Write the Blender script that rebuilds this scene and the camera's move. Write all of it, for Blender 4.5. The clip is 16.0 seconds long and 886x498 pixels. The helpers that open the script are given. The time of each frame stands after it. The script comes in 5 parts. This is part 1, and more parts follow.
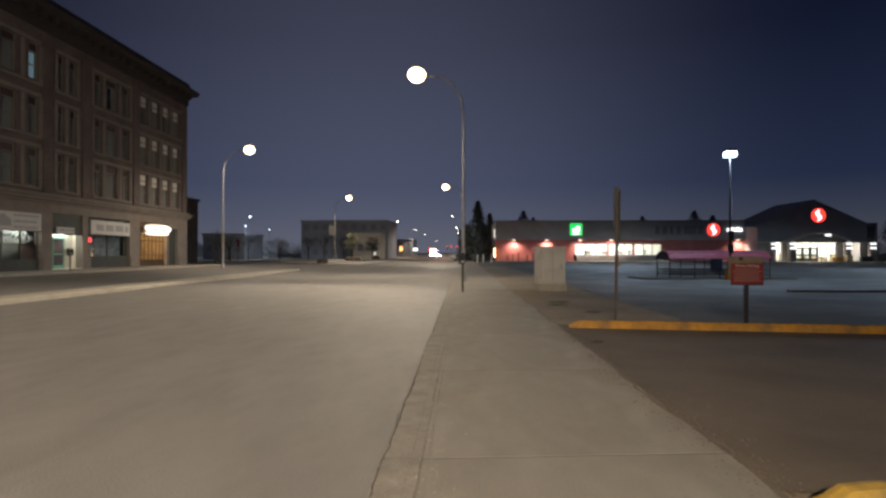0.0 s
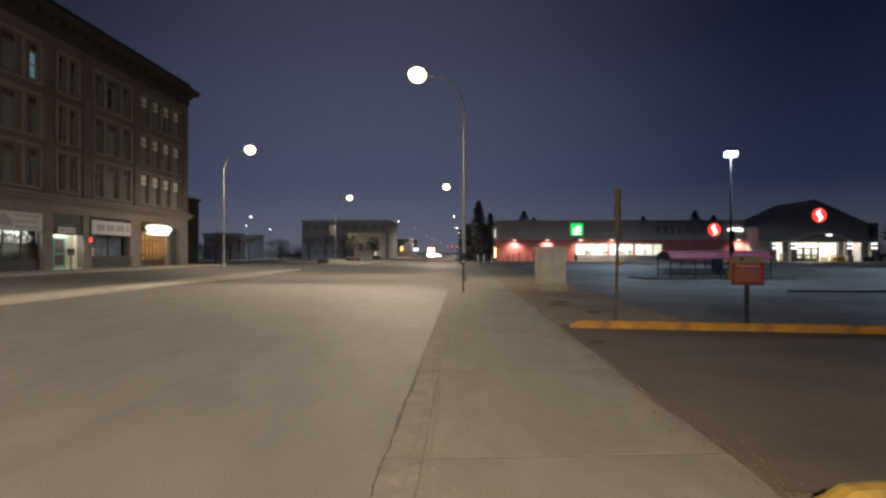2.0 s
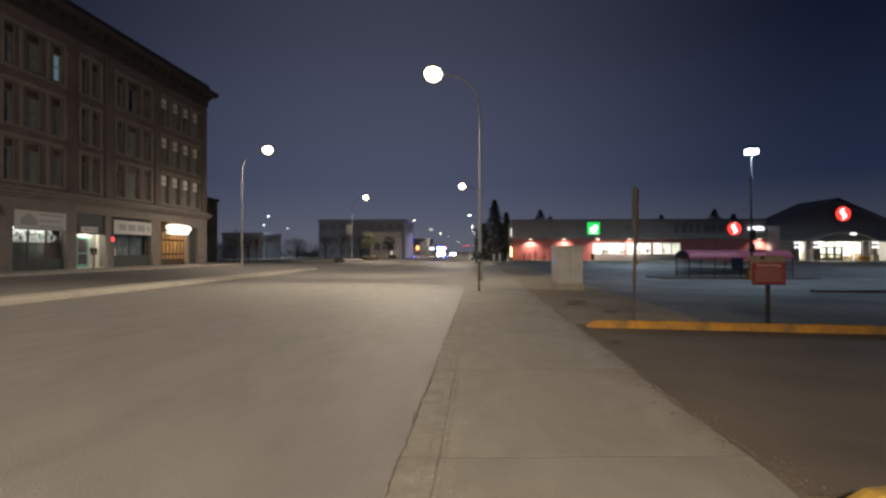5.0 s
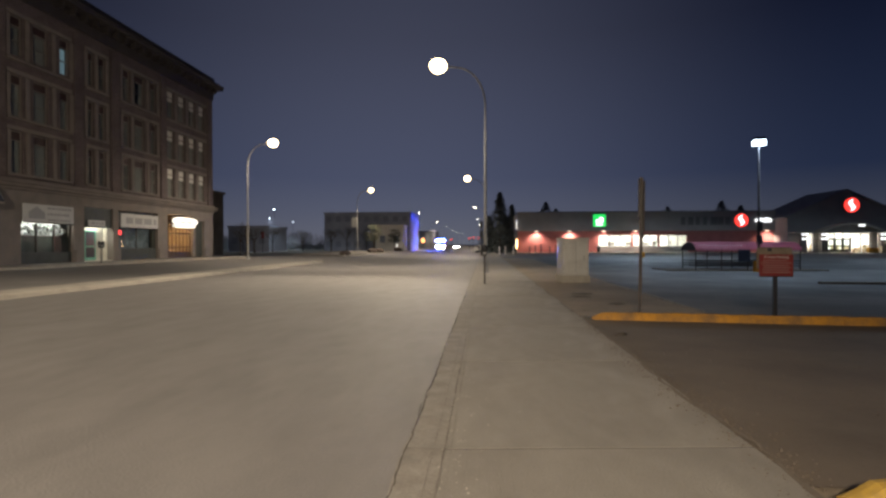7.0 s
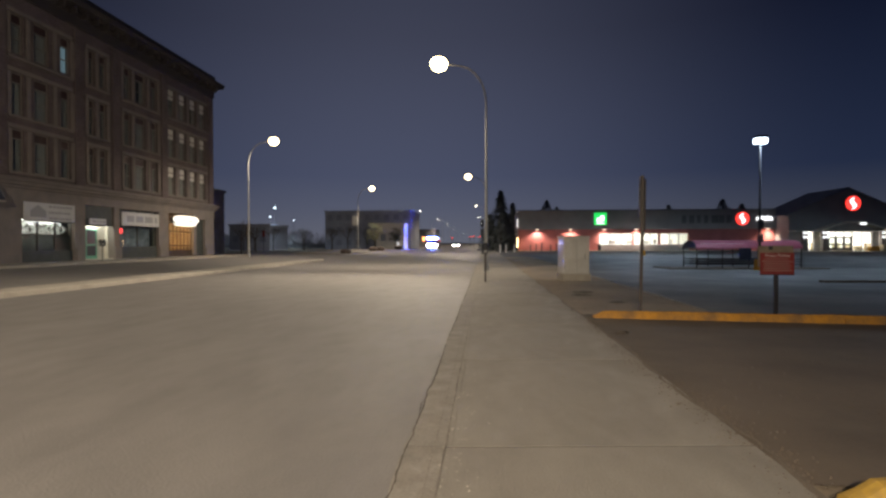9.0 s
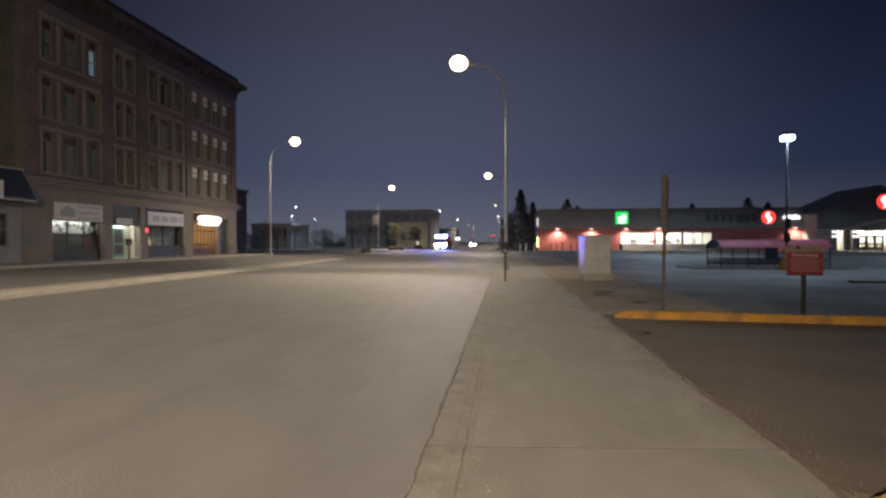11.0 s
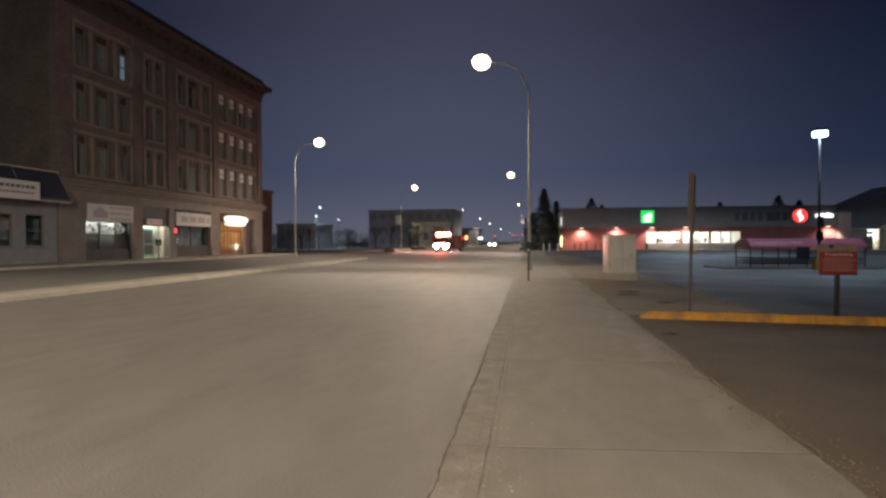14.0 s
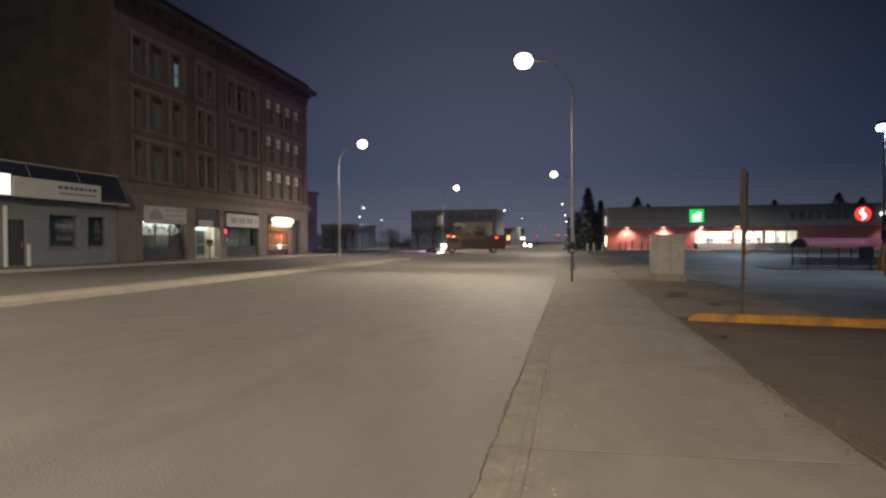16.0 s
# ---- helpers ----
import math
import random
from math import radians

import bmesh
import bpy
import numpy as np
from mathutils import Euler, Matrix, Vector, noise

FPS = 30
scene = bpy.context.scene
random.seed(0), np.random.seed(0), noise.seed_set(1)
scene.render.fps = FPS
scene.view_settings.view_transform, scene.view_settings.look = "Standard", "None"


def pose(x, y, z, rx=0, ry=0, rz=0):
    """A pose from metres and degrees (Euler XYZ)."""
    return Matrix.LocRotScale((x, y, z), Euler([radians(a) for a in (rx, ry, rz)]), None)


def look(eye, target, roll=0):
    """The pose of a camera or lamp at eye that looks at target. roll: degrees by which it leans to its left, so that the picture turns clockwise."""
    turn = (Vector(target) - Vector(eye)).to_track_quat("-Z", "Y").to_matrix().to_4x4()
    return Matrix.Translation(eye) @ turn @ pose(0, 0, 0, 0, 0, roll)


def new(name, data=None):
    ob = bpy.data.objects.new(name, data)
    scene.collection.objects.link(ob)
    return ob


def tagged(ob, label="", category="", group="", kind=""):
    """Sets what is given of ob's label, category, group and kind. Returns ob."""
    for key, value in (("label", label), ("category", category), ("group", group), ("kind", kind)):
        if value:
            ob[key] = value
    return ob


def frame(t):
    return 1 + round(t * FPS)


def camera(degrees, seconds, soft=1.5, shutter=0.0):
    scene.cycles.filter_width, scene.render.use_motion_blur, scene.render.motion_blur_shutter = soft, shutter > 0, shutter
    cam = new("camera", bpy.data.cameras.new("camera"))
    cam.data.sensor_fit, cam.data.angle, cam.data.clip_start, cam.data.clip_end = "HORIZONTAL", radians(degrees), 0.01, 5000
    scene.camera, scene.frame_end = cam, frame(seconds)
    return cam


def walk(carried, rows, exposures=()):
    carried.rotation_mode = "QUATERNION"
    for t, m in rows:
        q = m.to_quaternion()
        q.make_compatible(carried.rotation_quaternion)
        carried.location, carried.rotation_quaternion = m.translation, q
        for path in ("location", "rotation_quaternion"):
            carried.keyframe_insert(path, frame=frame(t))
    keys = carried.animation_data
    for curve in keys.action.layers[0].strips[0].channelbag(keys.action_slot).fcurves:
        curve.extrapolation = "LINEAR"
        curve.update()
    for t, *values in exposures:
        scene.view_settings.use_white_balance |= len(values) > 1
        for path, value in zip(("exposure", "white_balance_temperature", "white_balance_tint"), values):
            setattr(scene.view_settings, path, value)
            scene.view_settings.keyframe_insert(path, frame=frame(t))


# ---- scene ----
# ---- camera ----
EYE_H = 1.5
cam = camera(77.87, 16.0, soft=2.6)
# seconds, turn to the left, tilt up, lean: the camera stands on one spot and pans by hand
TURNS = [
    (0.0, 2.050, 0.420, 0.000), (0.5, 2.043, 0.422, 0.004), (1.0, 2.038, 0.419, 0.006), (1.5, 2.036, 0.420, 0.005),
    (2.0, 2.114, 0.416, 0.006), (2.5, 2.556, 0.414, 0.016), (3.0, 3.100, 0.411, 0.010), (3.5, 3.446, 0.419, 0.020),
    (4.0, 3.629, 0.410, 0.030), (6.5, 4.086, -0.161, -0.108), (7.0, 4.335, -0.450, -0.125), (7.5, 4.416, -0.621, -0.121),
    (8.0, 4.414, -0.620, -0.114), (8.5, 4.414, -0.624, -0.122), (9.0, 4.418, -0.625, -0.125), (11.5, 6.934, -0.702, -0.115),
    (12.0, 7.162, -0.695, -0.134), (12.5, 7.507, -0.716, -0.174), (13.0, 8.034, -0.730, -0.196), (13.5, 8.383, -0.727, -0.207),
    (14.0, 8.854, -0.736, -0.215), (14.5, 9.725, -0.766, -0.214), (15.0, 10.758, -0.785, -0.239), (15.5, 11.570, -0.787, -0.289),
    (16.0, 13.226, -0.699, -0.292)]
walk(cam, [(t, pose(0, 0, EYE_H, 90 + tilt, 0, turn) @ pose(0, 0, 0, 0, 0, lean)) for t, turn, tilt, lean in TURNS],
     exposures=[(0.0, 0.0), (12.5, 0.0), (16.0, -0.05)])

# ---- night sky: deep blue overhead, paler hazy blue towards the horizon ----
world = bpy.data.worlds.new("night_sky")
world.use_nodes = True
scene.world = world
wn, wl = world.node_tree.nodes, world.node_tree.links
w_co, w_sep, w_ramp = wn.new("ShaderNodeTexCoord"), wn.new("ShaderNodeSeparateXYZ"), wn.new("ShaderNodeValToRGB")
wl.new(w_co.outputs["Generated"], w_sep.inputs[0])
wl.new(w_sep.outputs["Z"], w_ramp.inputs[0])
ramp = w_ramp.color_ramp
ramp.elements[0].position, ramp.elements[0].color = 0.0, (0.072, 0.075, 0.090, 1)
ramp.elements[1].position, ramp.elements[1].color = 0.8, (0.005, 0.007, 0.018, 1)
for at, colour in ((0.06, (0.040, 0.047, 0.073, 1)), (0.12, (0.016, 0.024, 0.054, 1)), (0.35, (0.0058, 0.0085, 0.0225, 1))):
    ramp.elements.new(at).color = colour
# the lit street's own glow in the misty air, a broad dome of light over its far end
w_dot, w_dome, w_mul, w_add = wn.new("ShaderNodeVectorMath"), wn.new("ShaderNodeMapRange"), wn.new("ShaderNodeMix"), wn.new("ShaderNodeMix")
w_dot.operation = "DOT_PRODUCT"
w_dot.inputs[1].default_value = Vector((-0.15, 0.98, 0.13)).normalized()
wl.new(w_co.outputs["Generated"], w_dot.inputs[0])
w_dome.inputs["From Min"].default_value, w_dome.inputs["From Max"].default_value = 0.73, 1.0
wl.new(w_dot.outputs["Value"], w_dome.inputs["Value"])
w_add.data_type, w_add.blend_type = "RGBA", "ADD"
w_mul.data_type = "RGBA"
w_mul.inputs["A"].default_value, w_mul.inputs["B"].default_value = (0, 0, 0, 1), (0.051, 0.054, 0.077, 1)
w_pow = wn.new("ShaderNodeMath")
w_pow.operation = "POWER"
w_pow.inputs[1].default_value = 2.0
wl.new(w_dome.outputs[0], w_pow.inputs[0])
wl.new(w_pow.outputs[0], w_mul.inputs["Factor"])
w_add.inputs["Factor"].default_value = 1
wl.new(w_ramp.outputs[0], w_add.inputs["A"])
wl.new(w_mul.outputs["Result"], w_add.inputs["B"])
wl.new(w_add.outputs["Result"], wn["Background"].inputs[0])
wn["Background"].inputs[1].default_value = 1.0

STREET_WATTS = 15000
WARM, COOL = (1.0, 0.835, 0.64), (0.62, 0.80, 1.0)
SODIUM = (1.0, 0.82, 0.55)


# ---- materials ----
def principled(name, base, rough=0.7, metal=0.0, vary=0.0, scale=6.0, fine=60.0, bump=0.0, dirt=None, dirt_scale=0.7, dirt_amount=0.5, coat=0.0, along=1.0):
    """A painted, mineral or metal surface: base colour with variation at two scales, dirt patches and fine relief."""
    mat = bpy.data.materials.new(name)
    mat.use_nodes = True
    n, l = mat.node_tree.nodes, mat.node_tree.links
    sh = n["Principled BSDF"]
    sh.inputs["Roughness"].default_value, sh.inputs["Metallic"].default_value = rough, metal
    sh.inputs["Coat Weight"].default_value = coat
    co = n.new("ShaderNodeTexCoord")
    # along: how much the broad marks are drawn out in y, the way of the traffic
    drawn = n.new("ShaderNodeMapping")
    drawn.inputs["Scale"].default_value = (1, 1 / along, 1)
    l.new(co.outputs["Object"], drawn.inputs["Vector"])
    colour = n.new("ShaderNodeRGB")
    colour.outputs[0].default_value = (*base, 1)
    out = colour.outputs[0]
    if vary:
        for sc, amount in ((scale, vary), (fine, vary * 0.6)):
            tex, mr = n.new("ShaderNodeTexNoise"), n.new("ShaderNodeMapRange")
            tex.inputs["Scale"].default_value, tex.inputs["Detail"].default_value = sc, 6
            l.new(drawn.outputs[0] if sc == scale else co.outputs["Object"], tex.inputs["Vector"])
            l.new(tex.outputs["Fac"], mr.inputs["Value"])
            mr.inputs["From Min"].default_value, mr.inputs["From Max"].default_value = 0.3, 0.7
            mr.inputs["To Min"].default_value, mr.inputs["To Max"].default_value = 1 - amount, 1 + amount
            mul = n.new("ShaderNodeMix")
            mul.data_type, mul.blend_type = "RGBA", "MULTIPLY"
            mul.inputs["Factor"].default_value = 1
            l.new(out, mul.inputs["A"])
            l.new(mr.outputs[0], mul.inputs["B"])
            out = mul.outputs["Result"]
    if dirt:
        tex, mr, mix = n.new("ShaderNodeTexNoise"), n.new("ShaderNodeMapRange"), n.new("ShaderNodeMix")
        tex.inputs["Scale"].default_value, tex.inputs["Detail"].default_value, tex.inputs["Roughness"].default_value = dirt_scale, 8, 0.65
        l.new(drawn.outputs[0], tex.inputs["Vector"])
        l.new(tex.outputs["Fac"], mr.inputs["Value"])
        mr.inputs["From Min"].default_value, mr.inputs["From Max"].default_value = 0.45, 0.7
        mr.inputs["To Max"].default_value = dirt_amount
        mix.data_type = "RGBA"
        l.new(mr.outputs[0], mix.inputs["Factor"])
        l.new(out, mix.inputs["A"])
        mix.inputs["B"].default_value = (*dirt, 1)
        out = mix.outputs["Result"]
    l.new(out, sh.inputs["Base Color"])
    if bump:
        tex, bm_node = n.new("ShaderNodeTexNoise"), n.new("ShaderNodeBump")
        tex.inputs["Scale"].default_value, tex.inputs["Detail"].default_value = fine, 5
        l.new(co.outputs["Object"], tex.inputs["Vector"])
        bm_node.inputs["Strength"].default_value, bm_node.inputs["Distance"].default_value = bump, 0.01
        l.new(tex.outputs["Fac"], bm_node.inputs["Height"])
        l.new(bm_node.outputs[0], sh.inputs["Normal"])
    return mat


def glowing(name, colour, strength):
    mat = bpy.data.materials.new(name)
    mat.use_nodes = True
    sh = mat.node_tree.nodes["Principled BSDF"]
    sh.inputs["Base Color"].default_value = (*[min(1, c) * 0.8 for c in colour], 1)
    sh.inputs["Emission Color"].default_value, sh.inputs["Emission Strength"].default_value = (*colour, 1), strength
    return mat


def glass(name, tint=(0.9, 0.95, 0.95), rough=0.02, clear=0.97):
    """A window pane: partly clear, partly a glossy film, with no ray bending."""
    mat = bpy.data.materials.new(name)
    mat.use_nodes = True
    n, l = mat.node_tree.nodes, mat.node_tree.links
    n.clear()
    tr, gl, mix, out = n.new("ShaderNodeBsdfTransparent"), n.new("ShaderNodeBsdfGlossy"), n.new("ShaderNodeMixShader"), n.new("ShaderNodeOutputMaterial")
    tr.inputs[0].default_value = (*tint, 1)
    gl.inputs["Color"].default_value, gl.inputs["Roughness"].default_value = (0.9, 0.9, 0.9, 1), rough
    mix.inputs[0].default_value = 1 - clear
    l.new(tr.outputs[0], mix.inputs[1])
    l.new(gl.outputs[0], mix.inputs[2])
    l.new(mix.outputs[0], out.inputs[0])
    return mat


def brick_mat(name, base, mortar, scale=1.0):
    mat = principled(name, base, rough=0.9, vary=0.25, scale=0.6, fine=9, bump=0.25)
    n, l = mat.node_tree.nodes, mat.node_tree.links
    sh = n["Principled BSDF"]
    prev = sh.inputs["Base Color"].links[0].from_socket
    co, sep, add, com, br, mix = n.new("ShaderNodeTexCoord"), n.new("ShaderNodeSeparateXYZ"), n.new("ShaderNodeMath"), n.new("ShaderNodeCombineXYZ"), n.new("ShaderNodeTexBrick"), n.new("ShaderNodeMix")
    l.new(co.outputs["Object"], sep.inputs[0])
    l.new(sep.outputs["X"], add.inputs[0])
    l.new(sep.outputs["Y"], add.inputs[1])
    l.new(add.outputs[0], com.inputs["X"])
    l.new(sep.outputs["Z"], com.inputs["Y"])
    l.new(com.outputs[0], br.inputs["Vector"])
    br.inputs["Scale"].default_value = scale
    br.inputs["Brick Width"].default_value, br.inputs["Row Height"].default_value, br.inputs["Mortar Size"].default_value = 0.22, 0.075, 0.008
    br.inputs["Color1"].default_value, br.inputs["Color2"].default_value, br.inputs["Mortar"].default_value = (1, 1, 1, 1), (0.7, 0.66, 0.62, 1), (*[m / max(b, 0.01) for m, b in zip(mortar, base)], 1)
    mix.data_type, mix.blend_type = "RGBA", "MULTIPLY"
    mix.inputs["Factor"].default_value = 1
    l.new(prev, mix.inputs["A"])
    l.new(br.outputs["Color"], mix.inputs["B"])
    l.new(mix.outputs["Result"], sh.inputs["Base Color"])
    return mat


M = {}
M["asphalt"] = principled("dusty_asphalt", (0.185, 0.172, 0.160), 0.68, vary=0.10, scale=2.4, fine=45, bump=0.7, dirt=(0.250, 0.232, 0.213), dirt_scale=1.1, dirt_amount=0.5, along=2.4)
M["lot"] = principled("parking_lot_asphalt", (0.10, 0.10, 0.10), 0.8, vary=0.2, scale=0.3, fine=40, bump=0.3, dirt=(0.19, 0.185, 0.175), dirt_scale=0.3, dirt_amount=0.9)
M["drive"] = principled("driveway_asphalt", (0.108, 0.083, 0.060), 0.85, vary=0.2, scale=0.8, fine=50, bump=0.4, dirt=(0.150, 0.120, 0.090), dirt_scale=0.6, dirt_amount=0.6)
M["soil"] = principled("bare_ground", (0.235, 0.188, 0.136), 0.95, vary=0.3, scale=0.25, fine=18, bump=0.6, dirt=(0.14, 0.118, 0.08), dirt_scale=0.9, dirt_amount=0.6)
M["concrete"] = principled("pavement_concrete", (0.258, 0.236, 0.202), 0.85, vary=0.15, scale=1.8, fine=60, bump=0.6, dirt=(0.15, 0.132, 0.112), dirt_scale=1.1, dirt_amount=0.5, along=2.0)
M["gutter"] = principled("gutter_concrete", (0.255, 0.233, 0.199), 0.85, vary=0.2, scale=3, fine=40, bump=0.7, dirt=(0.17, 0.142, 0.115), dirt_scale=2.6, dirt_amount=0.6)
M["dust"] = principled("trodden_dust", (0.160, 0.130, 0.098), 0.95, vary=0.2, scale=1.5, fine=30, bump=0.5, dirt=(0.108, 0.085, 0.062), dirt_scale=2.4, dirt_amount=1.0)
M["crack"] = principled("dirt_in_joint", (0.088, 0.074, 0.060), 0.95, vary=0.2)
M["seam_dirt"] = principled("packed_seam_dirt", (0.195, 0.172, 0.144), 0.95, vary=0.3, scale=3, fine=25)
M["kerb"] = principled("kerb_concrete", (0.40, 0.365, 0.30), 0.85, vary=0.15, scale=1.2, fine=40, bump=0.3, dirt=(0.2, 0.18, 0.15), dirt_scale=0.9)
M["yellow"] = principled("worn_yellow_paint", (0.50, 0.235, 0.022), 0.75, vary=0.15, scale=2, fine=30, bump=0.4, dirt=(0.17, 0.10, 0.045), dirt_scale=2.2, dirt_amount=0.9)
M["yellow_chipped"] = principled("chipped_yellow_paint", (0.50, 0.31, 0.05), 0.85, vary=0.25, scale=5, fine=25, bump=0.8, dirt=(0.10, 0.078, 0.05), dirt_scale=3.2, dirt_amount=0.95)
M["galv"] = principled("galvanised_steel", (0.31, 0.31, 0.30), 0.6, metal=0.3, vary=0.12, scale=3, fine=40)
M["darkmetal"] = principled("dark_painted_metal", (0.018, 0.018, 0.021), 0.5, vary=0.2, scale=4)
M["rust"] = principled("weathered_steel", (0.07, 0.064, 0.06), 0.7, metal=0.3, vary=0.25, scale=5, dirt=(0.11, 0.06, 0.035), dirt_scale=3)
M["wood"] = principled("weathered_wood", (0.19, 0.15, 0.11), 0.85, vary=0.25, scale=4, fine=50, bump=0.3)
M["dark_wood"] = principled("dark_varnished_wood", (0.055, 0.032, 0.018), 0.5, vary=0.25, scale=4, fine=50)
M["redsign"] = principled("red_sign_face", (0.18, 0.015, 0.014), 0.5, vary=0.08, scale=5)
M["white"] = principled("white_paint", (0.72, 0.71, 0.68), 0.6, vary=0.06, scale=2, dirt=(0.45, 0.42, 0.38), dirt_scale=1.5, dirt_amount=0.3)
M["signwhite"] = principled("white_sign_board", (0.50, 0.50, 0.48), 0.6, vary=0.06, scale=1.5)
M["cabinet"] = principled("beige_cabinet_paint", (0.55, 0.54, 0.49), 0.36, vary=0.06, scale=2, dirt=(0.30, 0.27, 0.22), dirt_scale=1.6, dirt_amount=0.5)
M["brick"] = brick_mat("brown_brick", (0.120, 0.092, 0.090), (0.138, 0.122, 0.12))
M["brick_side"] = brick_mat("old_side_brick", (0.092, 0.083, 0.072), (0.10, 0.092, 0.08))
M["stone"] = principled("tan_stone_trim", (0.185, 0.163, 0.146), 0.85, vary=0.15, scale=1.2, fine=20, bump=0.2, dirt=(0.2, 0.16, 0.12), dirt_scale=0.6)
M["cornice"] = principled("dark_metal_cornice", (0.034, 0.028, 0.026), 0.7, vary=0.2, scale=1)
M["sash"] = principled("window_sash_paint", (0.17, 0.148, 0.13), 0.6, vary=0.12, scale=3)
M["transom"] = principled("dark_red_transom", (0.040, 0.016, 0.015), 0.55, vary=0.15, scale=4)
M["shade"] = principled("cream_roller_blind", (0.62, 0.60, 0.56), 0.8, vary=0.06, scale=6)
M["curtain"] = principled("grey_curtain", (0.27, 0.24, 0.22), 0.9, vary=0.25, scale=9)
# blotchy grey-blue that imitates the sky's reflection in shop windows
M["sky_reflection"] = principled("grey_blue_reflection_tone", (0.20, 0.21, 0.235), 0.9, vary=0.45, scale=2.2, fine=7)
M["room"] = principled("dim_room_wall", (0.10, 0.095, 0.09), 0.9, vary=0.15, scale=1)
M["darkpanel"] = principled("dark_green_panel", (0.035, 0.042, 0.038), 0.6, vary=0.2, scale=2)
M["cream"] = principled("cream_plaster", (0.55, 0.51, 0.42), 0.8, vary=0.08, scale=2)
M["greenpaint"] = principled("green_door_paint", (0.10, 0.32, 0.22), 0.5, vary=0.1, scale=4)
M["stucco"] = principled("grey_stucco", (0.205, 0.215, 0.23), 0.9, vary=0.1, scale=1.5, fine=40, bump=0.4)
M["awning"] = principled("navy_awning_metal", (0.018, 0.024, 0.045), 0.55, vary=0.15, scale=1.5)
M["ink"] = principled("dark_blue_lettering", (0.03, 0.05, 0.12), 0.6)
M["inkgrey"] = principled("grey_lettering", (0.30, 0.30, 0.30), 0.6)
M["storered"] = principled("brick_red_painted_wall", (0.35, 0.12, 0.11), 0.8, vary=0.12, scale=1, fine=20, bump=0.2)
M["fascia"] = principled("grey_brown_fascia", (0.30, 0.285, 0.275), 0.8, vary=0.1, scale=0.6, fine=12)
M["letters"] = principled("unlit_sign_letters", (0.32, 0.27, 0.24), 0.5, vary=0.05)
M["sign_block"] = principled("unlit_grey_sign_letters", (0.16, 0.155, 0.155), 0.5, vary=0.1, scale=3)
M["roof"] = principled("dark_roofing", (0.25, 0.26, 0.29), 0.85, vary=0.2, scale=1)
M["tile"] = principled("store_interior_white", (0.75, 0.74, 0.70), 0.6, vary=0.05, scale=1)
M["goods"] = principled("shelf_goods", (0.40, 0.32, 0.20), 0.7, vary=0.6, scale=3, fine=9)
M["canopy"] = principled("red_canopy_plastic", (0.33, 0.085, 0.13), 0.6, vary=0.1, scale=1.2)
M["frame_dk"] = principled("dark_door_frame", (0.05, 0.045, 0.04), 0.5, vary=0.1)
M["bark"] = principled("tree_bark", (0.075, 0.058, 0.042), 0.95, vary=0.3, scale=5, fine=30, bump=0.6)
M["needle"] = principled("dark_conifer_needles", (0.105, 0.12, 0.12), 0.9, vary=0.4, scale=0.8, fine=6)
M["leaf"] = principled("sparse_green_leaves", (0.05, 0.058, 0.03), 0.85, vary=0.3, scale=2)
# paler and greyer than the near twigs: haze put into the colour
M["farwoods"] = principled("hazed_distant_twigs", (0.19, 0.185, 0.185), 0.95, vary=0.3, scale=0.2)
M["twig"] = principled("bare_twigs", (0.10, 0.085, 0.065), 0.95, vary=0.3, scale=1)
M["rock"] = principled("brown_planter_stone", (0.11, 0.085, 0.07), 0.95, vary=0.3, scale=2.5, fine=14, bump=0.6)
# wall colour lifted towards the sky's blue-grey: distance haze put into the base
M["farwall"] = principled("hazed_far_wall", (0.32, 0.34, 0.40), 0.9, vary=0.15, scale=0.2, fine=2)
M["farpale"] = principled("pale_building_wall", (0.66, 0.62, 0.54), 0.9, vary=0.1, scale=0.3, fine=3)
M["pane_dark"] = principled("dark_window_glass", (0.06, 0.065, 0.075), 0.12)
M["pane"] = glass("window_glass")
M["pane_clear"] = glass("clear_door_glass", clear=0.985)
# panes paler than dark glass, as haze would lower their contrast
M["far_pane"] = principled("hazed_far_window_glass", (0.22, 0.24, 0.29), 0.3, vary=0.1, scale=0.5)
M["body"] = principled("white_vehicle_paint", (0.70, 0.70, 0.70), 0.3, coat=0.6, vary=0.03, scale=3)
M["carpaint"] = principled("grey_car_paint", (0.12, 0.125, 0.13), 0.3, metal=0.4, coat=0.6, vary=0.05, scale=3)
M["rubber"] = principled("tyre_rubber", (0.02, 0.02, 0.02), 0.85, vary=0.2, scale=10)
M["blackplastic"] = principled("black_plastic", (0.02, 0.02, 0.022), 0.45)
M["g_sodium"] = glowing("street_lamp_glare", (1.0, 0.76, 0.40), 13)
M["g_far"] = glowing("far_lamp_glow", (1.0, 0.90, 0.68), 40)
M["g_cool"] = glowing("cool_lamp_glow", (0.72, 0.88, 1.0), 9)
M["g_store"] = glowing("store_tube_glow", (1.0, 0.97, 0.88), 85)
M["g_wall"] = glowing("wall_lamp_glow", (1.0, 0.72, 0.55), 2.8)
M["g_oval"] = glowing("lit_sign_glow", (1.0, 0.96, 0.86), 1.15)
M["g_red"] = glowing("red_sign_glow", (1.0, 0.045, 0.035), 2.0)
M["g_white"] = glowing("white_sign_glow", (0.95, 0.97, 1.0), 2.2)
M["g_green"] = glowing("green_sign_glow", (0.02, 0.75, 0.12), 1.1)
M["g_neon"] = glowing("red_neon_glow", (1.0, 0.06, 0.06), 2.5)
M["g_head"] = glowing("headlight_glow", (1.0, 0.95, 0.86), 450)
M["g_bred"] = glowing("red_beacon_glow", (1.0, 0.055, 0.022), 650)
